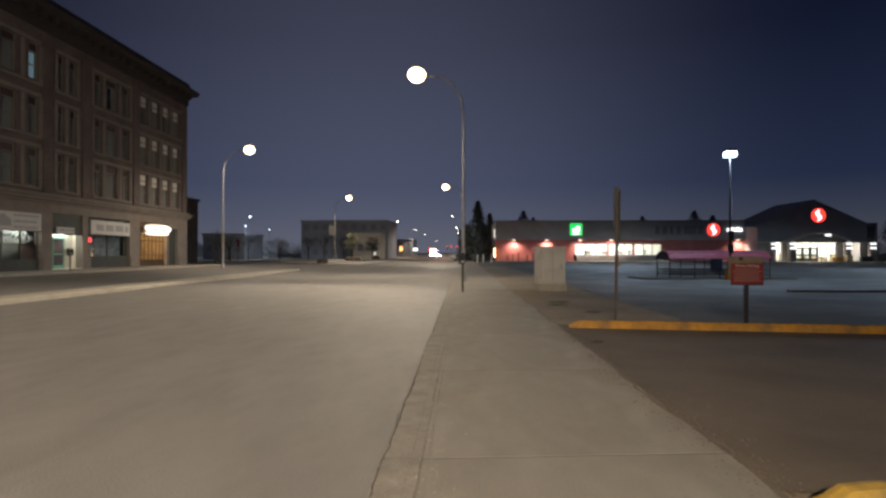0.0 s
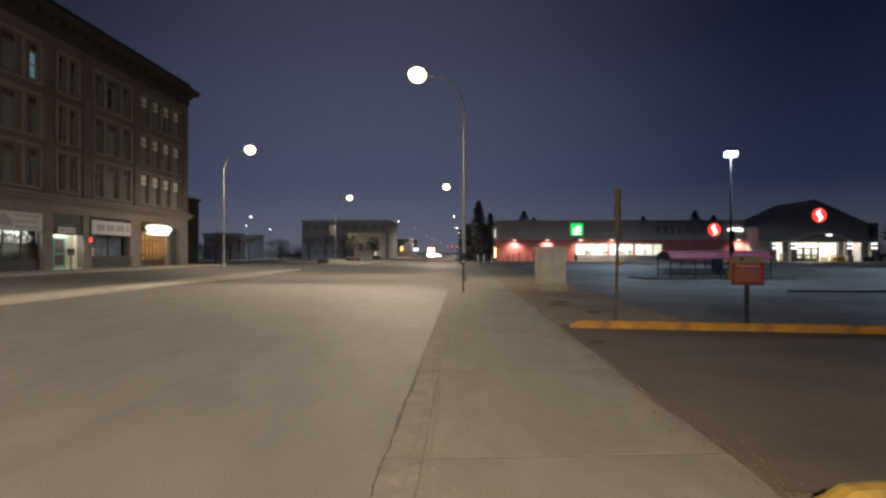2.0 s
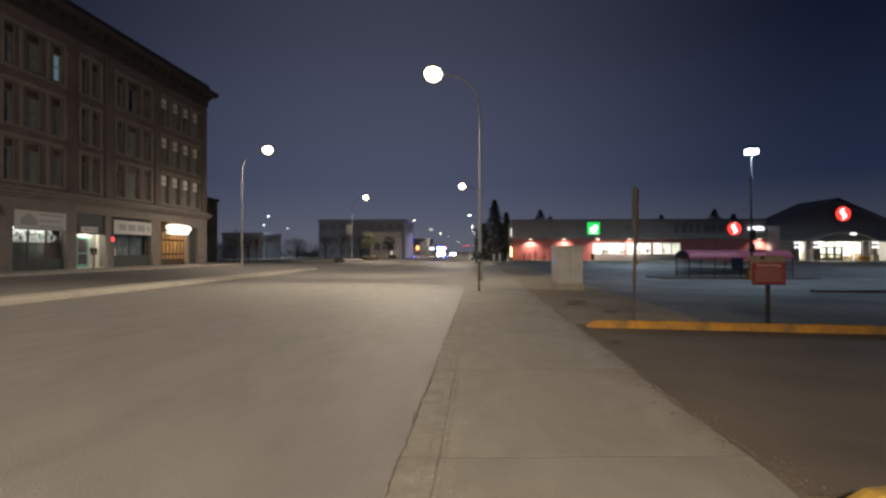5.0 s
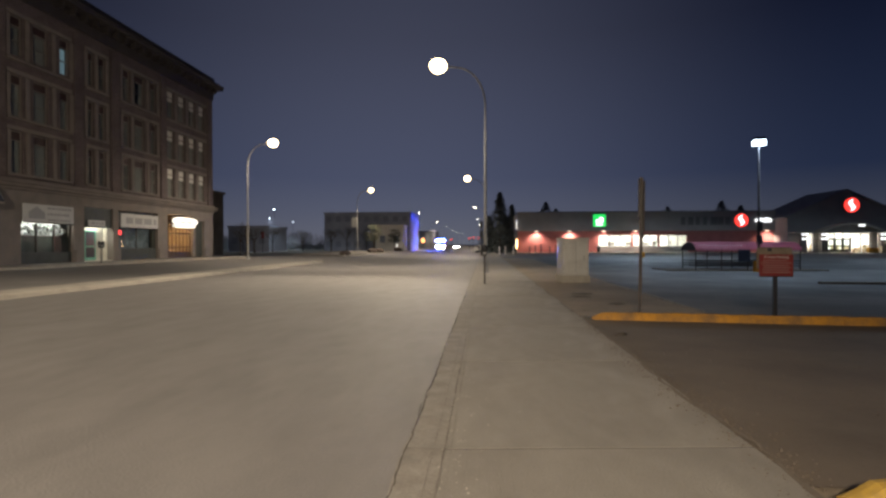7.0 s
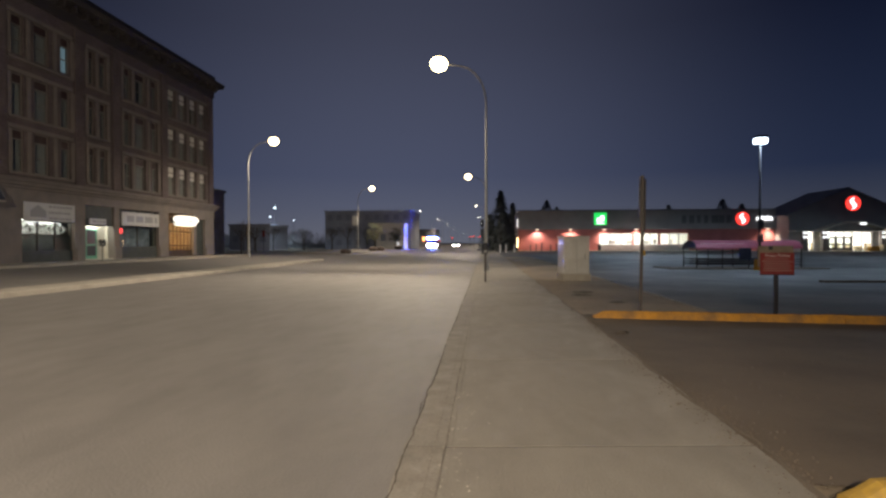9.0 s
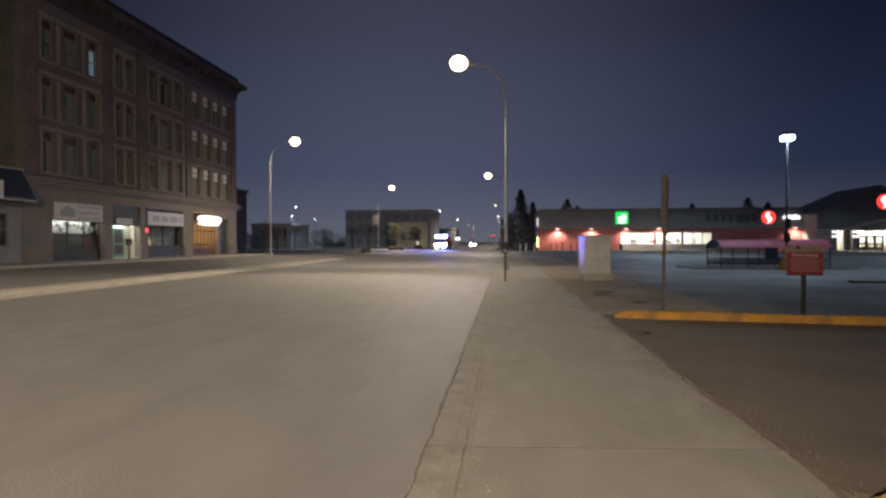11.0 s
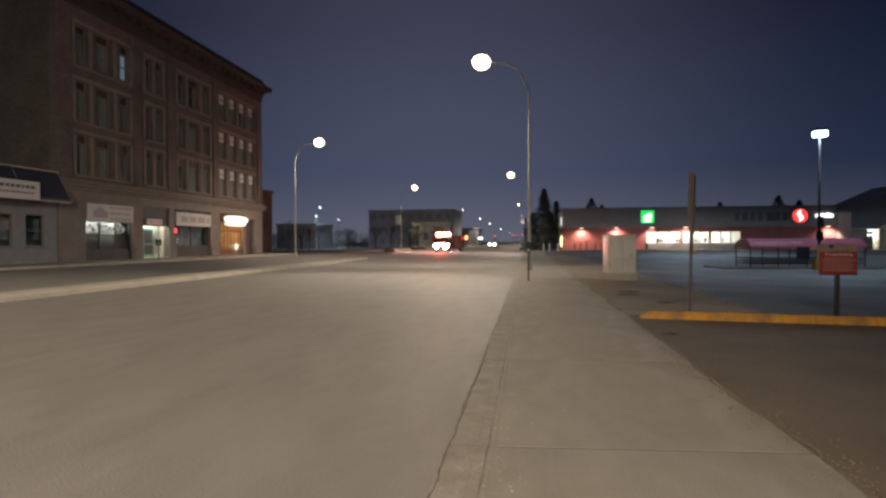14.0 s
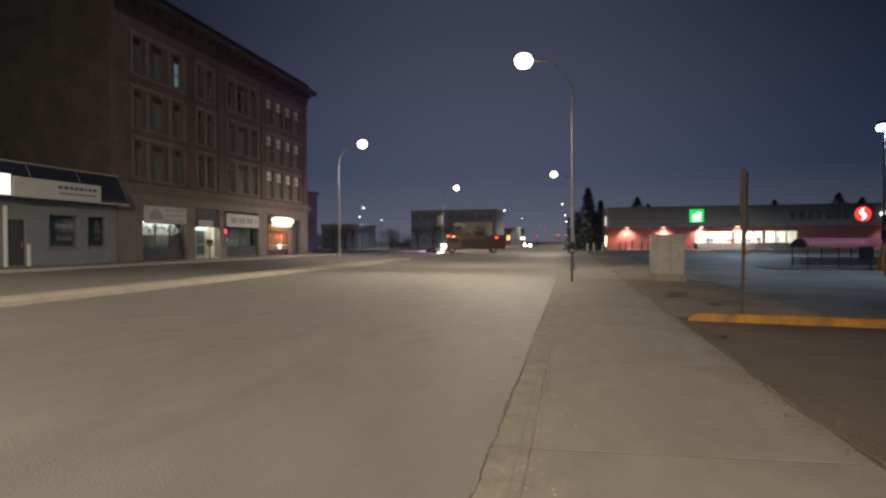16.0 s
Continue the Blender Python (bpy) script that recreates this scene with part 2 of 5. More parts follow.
M["g_bblue"] = glowing("blue_beacon_glow", (0.018, 0.06, 1.0), 1300)
M["redpaint"] = principled("dark_red_vehicle_paint", (0.075, 0.01, 0.009), 0.35, coat=0.5, vary=0.05, scale=3)
M["g_amber"] = glowing("amber_marker_glow", (1.0, 0.34, 0.10), 5)
M["g_room"] = glowing("lit_room_blind", (0.40, 0.56, 0.66), 0.22)
M["g_warm"] = glowing("warm_lobby_bulb", (1.0, 0.62, 0.28), 12)
M["g_shop"] = glowing("shop_tube_glow", (0.97, 1.0, 0.97), 16)
M["g_display"] = glowing("display_tube_glow", (1.0, 0.98, 0.92), 30)
M["g_tail"] = glowing("red_signal_glow", (1.0, 0.05, 0.03), 5)


# ---- building blocks ----
def part(name, bm, material, parent=None, label="", kind=""):
    """One mesh object under a thing or a part."""
    me = bpy.data.meshes.new(name)
    bmesh.ops.recalc_face_normals(bm, faces=bm.faces[:])
    bm.to_mesh(me)
    bm.free()
    me.materials.append(M[material])
    ob = new(name, me)
    if parent is not None:
        ob.parent = parent
    return tagged(ob, label, "", "", kind)


def share(ob, m, parent=None):
    """Another object on the same mesh, at a pose in its parent's space."""
    o = new(ob.name.split(".")[0], ob.data)
    o.parent = parent if parent is not None else ob.parent
    o.matrix_basis = m
    if "label" in ob:
        o["label"] = ob["label"]
    return o


def thing(name, m, label, category, group="", kind=""):
    e = new(name)
    e.empty_display_size = 0.2
    e.matrix_basis = m
    return tagged(e, label, category, group, kind)


def box(bm, x0, x1, y0, y1, z0, z1, bevel=0.0):
    r = bmesh.ops.create_cube(bm, size=1, matrix=Matrix.LocRotScale(((x0 + x1) / 2, (y0 + y1) / 2, (z0 + z1) / 2), None, (abs(x1 - x0), abs(y1 - y0), abs(z1 - z0))))
    if bevel:
        edges = list({e for v in r["verts"] for e in v.link_edges})
        bmesh.ops.bevel(bm, geom=edges, offset=bevel, segments=2, affect="EDGES", profile=0.5)
    return bm


def B(*args, bevel=0.0):
    return box(bmesh.new(), *args, bevel=bevel)


def tube(bm, a, b, r0, r1=None, seg=10):
    a, b = Vector(a), Vector(b)
    d = b - a
    m = Matrix.Translation((a + b) / 2) @ d.to_track_quat("Z", "Y").to_matrix().to_4x4()
    bmesh.ops.create_cone(bm, cap_ends=True, segments=seg, radius1=r0, radius2=r0 if r1 is None else r1, depth=d.length, matrix=m)
    return bm


def ball(bm, c, sx, sy, sz, u=14, v=9):
    bmesh.ops.create_uvsphere(bm, u_segments=u, v_segments=v, radius=1, matrix=Matrix.LocRotScale(c, None, (sx, sy, sz)))
    return bm


def bent_tube(bm, pts, radii, seg=10):
    """A round tube along a line of points."""
    rings = []
    for i, p in enumerate(pts):
        d = (Vector(pts[min(i + 1, len(pts) - 1)]) - Vector(pts[max(i - 1, 0)])).normalized()
        side = d.cross(Vector((0, 1, 0)))
        side = side.normalized() if side.length > 0.1 else d.cross(Vector((1, 0, 0))).normalized()
        up = d.cross(side)
        rings.append([bm.verts.new(Vector(p) + (side * math.cos(a) + up * math.sin(a)) * radii[i]) for a in (2 * math.pi * k / seg for k in range(seg))])
    for r, s in zip(rings, rings[1:]):
        for k in range(seg):
            bm.faces.new((r[k], r[(k + 1) % seg], s[(k + 1) % seg], s[k]))
    bm.faces.new(rings[0])
    bm.faces.new(rings[-1])
    return bm


def wall_yz(bm, x, thick, y0, y1, z0, z1, holes):
    """A wall that faces +x at x, thick metres deep, with openings (y0, y1, z0, z1) that go through it."""
    ys = sorted({y0, y1, *[h[0] for h in holes], *[h[1] for h in holes]})
    zs = sorted({z0, z1, *[h[2] for h in holes], *[h[3] for h in holes]})
    solid = {}
    for i in range(len(ys) - 1):
        for j in range(len(zs) - 1):
            cy, cz = (ys[i] + ys[i + 1]) / 2, (zs[j] + zs[j + 1]) / 2
            solid[i, j] = not any(h[0] < cy < h[1] and h[2] < cz < h[3] for h in holes)
    back = x - thick

    def quad(*c):
        bm.faces.new([bm.verts.new(p) for p in c])
    for (i, j), s in solid.items():
        if not s:
            continue
        a, b, c, d = ys[i], ys[i + 1], zs[j], zs[j + 1]
        quad((x, a, c), (x, b, c), (x, b, d), (x, a, d))
        quad((back, a, c), (back, a, d), (back, b, d), (back, b, c))
        if not solid.get((i - 1, j)):
            quad((x, a, c), (x, a, d), (back, a, d), (back, a, c))
        if not solid.get((i + 1, j)):
            quad((x, b, c), (back, b, c), (back, b, d), (x, b, d))
        if not solid.get((i, j - 1)):
            quad((x, a, c), (back, a, c), (back, b, c), (x, b, c))
        if not solid.get((i, j + 1)):
            quad((x, a, d), (x, b, d), (back, b, d), (back, a, d))
    bmesh.ops.remove_doubles(bm, verts=bm.verts[:], dist=0.0005)
    return bm


def lamp(kind, at, watts, colour, radius=0.2, spread=165, blend=0.7, target=None):
    d = bpy.data.lights.new("light", kind)
    d.energy, d.color, d.shadow_soft_size = watts, colour, radius
    if kind == "SPOT":
        d.spot_size, d.spot_blend = radians(spread), blend
    o = new("light", d)
    o.matrix_basis = look(at, target if target else (at[0], at[1] + 0.001, at[2] - 5))
    return o


def smooth(a, b, v):
    k = min(1, max(0, (v - a) / (b - a)))
    return k * k * (3 - 2 * k)


def gz(x, y):
    """Height of the ground: it rises a little to the far side of the street and up to the store."""
    return 0.18 * smooth(-14, -25, x) + 0.15 * smooth(55, 90, y) * smooth(0, 9, x)


def sheet(name, xs, ys, lift, material, label, edge=None, thick=0.0):
    """A ground surface over the grid xs by ys that follows the ground, lift above it."""
    bm = bmesh.new()
    rows = [[bm.verts.new((x, y, gz(x, y) + lift)) for x in xs] for y in ys]
    for r, s in zip(rows, rows[1:]):
        for k in range(len(xs) - 1):
            bm.faces.new((r[k], r[k + 1], s[k + 1], s[k]))
    if thick:
        ext = bmesh.ops.extrude_face_region(bm, geom=bm.faces[:])
        bmesh.ops.translate(bm, vec=(0, 0, -thick), verts=[g for g in ext["geom"] if isinstance(g, bmesh.types.BMVert)])
    return tagged(part(name, bm, material), label, name.split("_")[0], "", "structure")


def steps(a, b, n):
    return [a + (b - a) * i / n for i in range(n + 1)]


# ---- ground, road, pavements ----
XS = [-1500, -300, -80, -40] + steps(-30, 14, 22) + [40, 80, 300, 1500]
YS = [-1500, -300, -60, -10] + steps(0, 100, 20) + [150, 300, 700, 2500]
sheet("ground", XS, YS, -0.03, "soil", "bare brown earth spreading to the horizon")
sheet("road", steps(-25.6, -0.575, 14), [-60, -10] + steps(0, 46, 12), 0.0, "asphalt", "wide dusty grey asphalt road")
sheet("road_crossing", [-120, -60] + steps(-25.6, -0.575, 14), steps(46, 68, 6), 0.0, "asphalt", "dusty asphalt of the street crossing")
sheet("road_beyond", steps(-17.8, -0.575, 8), [68, 80, 100, 150, 220, 300, 420, 700], 0.0, "asphalt", "dusty asphalt road running into the distance")
sheet("parking_lot", steps(2.02, 60, 12), steps(11.5, 100, 14), -0.004, "lot", "large empty asphalt parking lot of the supermarket")
sheet("driveway", steps(1.98, 40, 10), steps(3.55, 11.5, 4), -0.006, "drive", "dark worn asphalt driveway across the pavement")


def pavement_slabs():
    """The concrete pavement by the road, slab by slab, with recessed joints between."""
    base = tagged(part("pavement", B(-0.30, 1.98, -20, 120, -0.25, -0.004), "crack"), "dusty concrete pavement with dirt-filled joints", "pavement", "", "structure")
    bm = B(-1.135, 1.135, -1.486, 1.486, -0.05, 0.0)
    for v in bm.verts:
        v.co.y += 0.085 * v.co.x
    first = part("slab", bm, "concrete", base)
    first.matrix_basis = pose(0.842, 2.60, 0.001)
    rng = random.Random(4)
    for i in range(-4, 38):
        if i:
            share(first, pose(0.842, 2.60 + 3.0 * i, 0.001 + rng.uniform(-0.002, 0.002)), base)
    # gutter strip: short pieces with uneven lines along the kerb
    g = tagged(part("gutter", B(-0.74, -0.301, -20, 120, -0.25, -0.02), "crack"), "narrow worn concrete gutter strip beside the road", "gutter", "", "structure")
    edge = random.Random(14)
    for y in steps(-8, 100, 36):
        bm = bmesh.new()
        n = 24 if y < 25 else 6
        top = []
        for k in range(n + 1):
            yy = 3.0 * k / n - 0.006 * (k == n)
            e = -0.066 + 0.012 * math.sin(1.3 * (y + yy)) + 0.009 * math.sin(4.1 * (y + yy) + 1) + edge.uniform(-0.011, 0.011)
            row = [(e - 0.006, yy, -0.012), (e, yy, 0.003), (e + 0.02, yy, 0.006), (0.10, yy, 0.005), (0.2155, yy, 0.001)]
            top.append([bm.verts.new(p) for p in row])
        for r, s in zip(top, top[1:]):
            for k in range(4):
                bm.faces.new((r[k], r[k + 1], s[k + 1], s[k]))
        ob = part("gutter_piece", bm, "gutter", g)
        ob.matrix_basis = pose(-0.51, y, 0)


pavement_slabs()


def long_kerb(name, y0, y1, x, w, h, label, material="kerb", n=1, wob=0.0, group=""):
    k = thing(name, pose(x, y0, 0), label, "kerb", group, "structure")
    L = (y1 - y0) / n
    for i in range(n):
        z = gz(x, y0 + L * (i + 0.5))
        ob = part("kerb_stone", B(-w / 2, w / 2, 0.006, L - 0.006, -0.1, h, bevel=0.03), material, k)
        ob.matrix_basis = pose(wob * math.sin(i * 1.3), L * i, z)
    return k


def median(name, y0, y1, x, w, h, label, n):
    k = thing(name, pose(x, y0, 0), label, "median", "", "structure")
    L = (y1 - y0) / n
    for i in range(n):
        yy = y0 + L * (i + 0.5)
        ww = w * (0.9 + 0.25 * i / n)
        bm = bmesh.new()
        prof = [(-ww / 2, -0.1), (-ww / 2, h - 0.04), (-ww / 2 + 0.05, h), (ww / 2 - 0.05, h), (ww / 2, h - 0.04), (ww / 2 + 0.015, -0.1)]
        a = [bm.verts.new((px, 0.006, pz)) for px, pz in prof]
        b = [bm.verts.new((px * (1 if i < n - 1 else 0.55), L - 0.006, pz)) for px, pz in prof]
        for q in range(len(prof) - 1):
            bm.faces.new((a[q], a[q + 1], b[q + 1], b[q]))
        bm.faces.new(a)
        bm.faces.new(b)
        ob = part("kerb_stone", bm, "kerb", k)
        ob.matrix_basis = pose(-0.7 * i / n, L * i, gz(x, yy))
    return k


median("median", -20, 46, -13.5, 1.15, 0.16, "low pale concrete median strip between the carriageways", 22)


def far_pavement(name, x0, x1, y0, y1, label, n):
    base = sheet(name, [x0, (x0 + x1) / 2, x1], steps(y0, y1, max(2, n // 3)), 0.13, "concrete", label, thick=0.4)
    L = (y1 - y0) / n
    for i in range(n):
        ob = part("kerb_stone", B(0.004, 0.16, 0.006, L - 0.006, -0.2, 0.005, bevel=0.02), "kerb", base)
        ob.matrix_basis = pose(x1, y0 + L * i, gz(x1, y0) + 0.13)
    return base


far_pavement("pavement_opposite", -28.8, -25.6, -20, 58, "concrete pavement with dark kerb along the brick building", 26)
far_pavement("pavement_beyond", -24.0, -17.8, 68, 190, "pale concrete pavement with kerb beyond the crossing", 30)

# verge, painted kerbs and small clutter by the driveway
sheet("verge", steps(1.985, 4.75, 3), steps(11.55, 60, 16), 0.012, "soil", "bare brown dirt verge beside the pavement")
long_kerb("verge_kerb", 12.5, 58, 4.85, 0.09, 0.02, "low worn concrete edging of the dirt verge", "gutter", n=15, wob=0.03)


def yellow_kerb(x, y, turn, length, n, label, paint="yellow"):
    """Round-topped painted kerb along local x, with a lowered rounded nose."""
    k = thing("yellow_kerb", pose(x, y, gz(x, y), 0, 0, turn), label, "kerb", "yellow kerbs", "structure")
    L = length / n
    for i in range(n):
        bm = bmesh.new()
        cols = 8
        rings = []
        for c in range(cols + 1):
            s = L * c / cols
            rise = 1.0
            if i == 0:
                rise = math.sin(min(1, 0.18 + s / 0.4) * math.pi / 2)
            j = 0.006 * math.sin(9 * (i * L + s)) + 0.004 * math.sin(31 * (i * L + s))
            half, h = 0.10 * (0.6 + 0.4 * rise), 0.145 * rise + j
            prof = [(-half - 0.02, -0.1), (-half, h * 0.55), (-half + 0.04, h * 0.93), (0, h), (half - 0.04, h * 0.93), (half, h * 0.55), (half + 0.02, -0.1)]
            rings.append([bm.verts.new((min(max(s, 0.004), L - 0.004), py, pz)) for py, pz in prof])
        for r, q in zip(rings, rings[1:]):
            for m in range(6):
                bm.faces.new((r[m], r[m + 1], q[m + 1], q[m]))
        bm.faces.new(rings[0])
        bm.faces.new(rings[-1])
        ob = part("kerb_stone", bm, paint, k)
        ob.matrix_basis = pose(L * i, 0, 0)
    return k


yellow_kerb(2.16, 11.25, -6.6, 30, 20, "worn yellow painted concrete kerb along the driveway")
yellow_kerb(2.06, 3.30, 6, 12, 8, "chipped yellow painted concrete kerb at the driveway mouth", "yellow_chipped")


def joint_lines():
    """Dirt gathered along the seam between pavement and driveway."""
    rng = random.Random(9)
    k = thing("dirt_seam", pose(1.98, 3.3, 0.0), "ragged line of dirt between pavement and driveway", "dirt", "", "stuff")
    bm = bmesh.new()
    pa = []
    y = 0.0
    while y < 26:
        w = rng.uniform(0.008, 0.03)
        c = 0.04 * math.sin(y * 1.7) + rng.uniform(-0.02, 0.02)
        pa.append((bm.verts.new((c - w, y, 0.004)), bm.verts.new((c, y, 0.007)), bm.verts.new((c + w, y, 0.004))))
        y += rng.uniform(0.1, 0.25)
    for a, b in zip(pa, pa[1:]):
        bm.faces.new((a[0], a[1], b[1], b[0]))
        bm.faces.new((a[1], a[2], b[2], b[1]))
    part("dirt", bm, "dust", k, kind="stuff")
    for cx, cy, s in ((0.28, 6.0, 0.09), (0.75, 12.5, 0.22), (0.95, 13.4, 0.25), (1.3, 10.6, 0.2)):
        bm = bmesh.new()
        ball(bm, (0, 0, 0), s, s * 0.5, 0.03, 9, 6)
        for v in bm.verts:
            v.co += Vector((rng.uniform(-1, 1), rng.uniform(-1, 1), 0.1 * rng.random())) * s * 0.55
        ob = part("dirt_clump", bm, "crack", k)
        ob.matrix_basis = pose(cx, cy, 0.005)


joint_lines()


def kerb_seam():
    """Ragged dark crack where the road's edge meets the gutter."""
    rng = random.Random(5)
    k = thing("gutter_crack", pose(0, 0, 0), "ragged dirt-filled crack between road and gutter", "crack", "", "stuff")
    bm = bmesh.new()
    y, c, last = 1.0, -0.578, None
    while y < 40:
        c = -0.578 + 0.7 * (c + 0.578) + rng.uniform(-0.010, 0.010)
        w = rng.uniform(0.002, 0.0075) * (1 if noise.noise(Vector((y * 0.9, 7, 0))) > -0.25 else 0.15)
        row = (bm.verts.new((c - w, y, 0.0075)), bm.verts.new((c + w, y, 0.0075)))
        if last:
            bm.faces.new((last[0], last[1], row[1], row[0]))
        last = row
        y += rng.uniform(0.03, 0.08)
    part("dirt", bm, "crack", k, kind="stuff")
    # finer lines of packed dirt along the gutter and where it meets the slabs
    for x0, width, seed in ((-0.297, 0.007, 41), (-0.375, 0.0035, 42), (-0.25, 0.003, 43)):
        r2, bm, last, y, c = random.Random(seed), bmesh.new(), None, 1.0, 0.0
        while y < 34:
            c = 0.8 * c + r2.uniform(-0.0025, 0.0025)
            w = width * r2.uniform(0.3, 1.2) * (1 if noise.noise(Vector((y * 0.7, seed, 0))) > -0.2 else 0.2)
            row = (bm.verts.new((x0 + c - w, y, 0.0085)), bm.verts.new((x0 + c + w, y, 0.0085)))
            if last:
                bm.faces.new((last[0], last[1], row[1], row[0]))
            last = row
            y += r2.uniform(0.05, 0.12)
        part("packed_dirt", bm, "seam_dirt", k, kind="stuff")


kerb_seam()


def scatter(name, label, material, n, seed, spot, size):
    """Loose small stones lying on the ground, too many to count."""
    rng = random.Random(seed)
    bm = bmesh.new()
    for _ in range(n):
        x, y = spot(rng)
        r = size * rng.uniform(0.4, 1.3)
        a = rng.uniform(0, 6.28)
        z = gz(x, y) + 0.002
        base = [bm.verts.new((x + r * rng.uniform(0.6, 1.2) * math.cos(a + q * 1.57), y + r * rng.uniform(0.6, 1.2) * math.sin(a + q * 1.57), z - 0.004)) for q in range(4)]
        top = bm.verts.new((x, y, z + r * rng.uniform(0.3, 0.8)))
        for q in range(4):
            bm.faces.new((base[q], base[(q + 1) % 4], top))
    tagged(part(name, bm, material), label, "gravel", "", "stuff")


scatter("gutter_grit", "fine pale grit gathered along the gutter", "kerb", 900, 31, lambda g: (-0.42 + abs(g.gauss(0, 0.22)), 2.2 + 26 * g.random() ** 1.6), 0.009)
scatter("seam_grit", "dark grit and crumbs along the driveway seam", "drive", 1500, 34, lambda g: (1.97 + g.gauss(0, 0.11), 3.2 + 9.5 * g.random()), 0.012)
scatter("verge_clods", "loose brown clods of earth on the verge", "soil", 900, 32, lambda g: (g.uniform(2.05, 4.75), 11.7 + 16 * g.random()), 0.035)
scatter("driveway_grit", "scattered grit on the driveway", "drive", 500, 33, lambda g: (2.1 + 6 * g.random(), 3.9 + 7 * g.random()), 0.013)


# ---- street lamps ----
def street_lamp(x, y, side, lit=True, group="tall street lamps"):
    """Davit pole, 11 m, whose arm reaches over the road (side +1: towards +x)."""
    k = thing("street_lamp", pose(x, y, gz(x, y) + 0.0), "tall grey steel street lamp with curved arm, lit warm white", "street lamp", group)
    pts, rad = [(0, 0, 0.35)], [0.09]
    for i in range(1, 9):
        pts.append((0, 0, 0.35 + 8.45 * i / 8))
        rad.append(0.09 - 0.043 * i / 8)
    for i in range(1, 11):
        a = math.pi / 2 * i / 10
        pts.append((side * 1.55 * (1 - math.cos(a)), 0, 8.8 + 2.05 * math.sin(a)))
        rad.append(0.047 - 0.010 * i / 10)
    pts.append((side * 2.05, 0, 10.93))
    rad.append(0.04)
    part("pole", bent_tube(bmesh.new(), pts, rad, 10), "galv", k)
    part("base_plate", B(-0.2, 0.2, -0.2, 0.2, -0.05, 0.03, bevel=0.008), "galv", k)
    part("base_cover", tube(bmesh.new(), (0, 0, 0.02), (0, 0, 0.5), 0.15, 0.11, 12), "galv", k)
    bm = bmesh.new()
    ball(bm, (0, 0, 0), 0.52, 0.28, 0.15, 16, 10)
    for v in bm.verts:
        if v.co.z < 0:
            v.co.z *= 0.25
    h = part("lamp_head", bm, "galv", k)
    h.matrix_basis = pose(side * 2.45, 0, 11.06, 0, -3 * side, 0)
    # the near lamps' bowl is oversized: the glare is built into its shape
    bm = bmesh.new()
    big = 1.0 if lit == 1 else 0.22
    ball(bm, (0, 0, 0), 0.47 * big, 0.43 * big, 0.43 * big, 18, 12)
    for v in bm.verts:
        if v.co.z > 0:
            v.co.z *= 0.8
    g = part("glare_bowl", bm, "g_sodium" if lit == 1 else "g_far", h, "glowing warm white bowl, enlarged to the lamp's glare")
    g.matrix_basis = pose(side * 0.03, 0, -0.07)
    return k


R_LAMPS = [(-16, 1), (29.0, 1), (78.6, 1), (141.5, 2), (204, 2), (262, 2), (322, 2), (385, 2), (455, 2), (540, 2)]
FAR_WATTS = 6000
L_LAMPS = [(5.0, 1), (50.4, 1), (95.2, 1), (166.6, 2), (229, 2), (286, 2), (345, 2), (410, 2), (490, 2), (600, 2)]
def throw(x, y, z, watts, size=0.25):
    """A street lamp throws its light up and down the road, least straight below."""
    for s in (-1, 1):
        lamp("SPOT", (x, y + 0.1 * s, z), watts, WARM, size, 96 if y > 0 else 108, 1.0, (x - (7.5 if y > 0 else 6.8), y + 14 * s, z - 10.43))
    lamp("SPOT", (x, y, z), watts * 0.52, WARM, size, 136, 1.0, (x - 1.8, y, z - 10.43))


for yy, lit in R_LAMPS:
    street_lamp(0.05, yy, -1, lit)
    if yy < 100:
        throw(-2.5, yy, 10.28, STREET_WATTS * (2.75 if yy < 0 else 0.60 if yy < 60 else 0.5), 0.9 if yy < 0 else 0.25)
    elif yy < 600:
        lamp("SPOT", (-2.5, yy, 10.28), FAR_WATTS * (1 if yy < 300 else 2), WARM, 0.25, 168, 0.4)
for yy, lit in L_LAMPS:
    street_lamp(-22.35, yy, 1, lit)
    if yy < 60:
        lamp("SPOT", (-20.0, yy, 10.28 + gz(-22.5, yy)), 2400 if yy < 20 else 2700, WARM, 0.25, 174, 0.7)
    elif yy < 230:
        lamp("SPOT", (-20.0, yy, 10.28 + gz(-22.5, yy)), FAR_WATTS, WARM, 0.25, 150, 0.5, (-15.5, yy, 0))


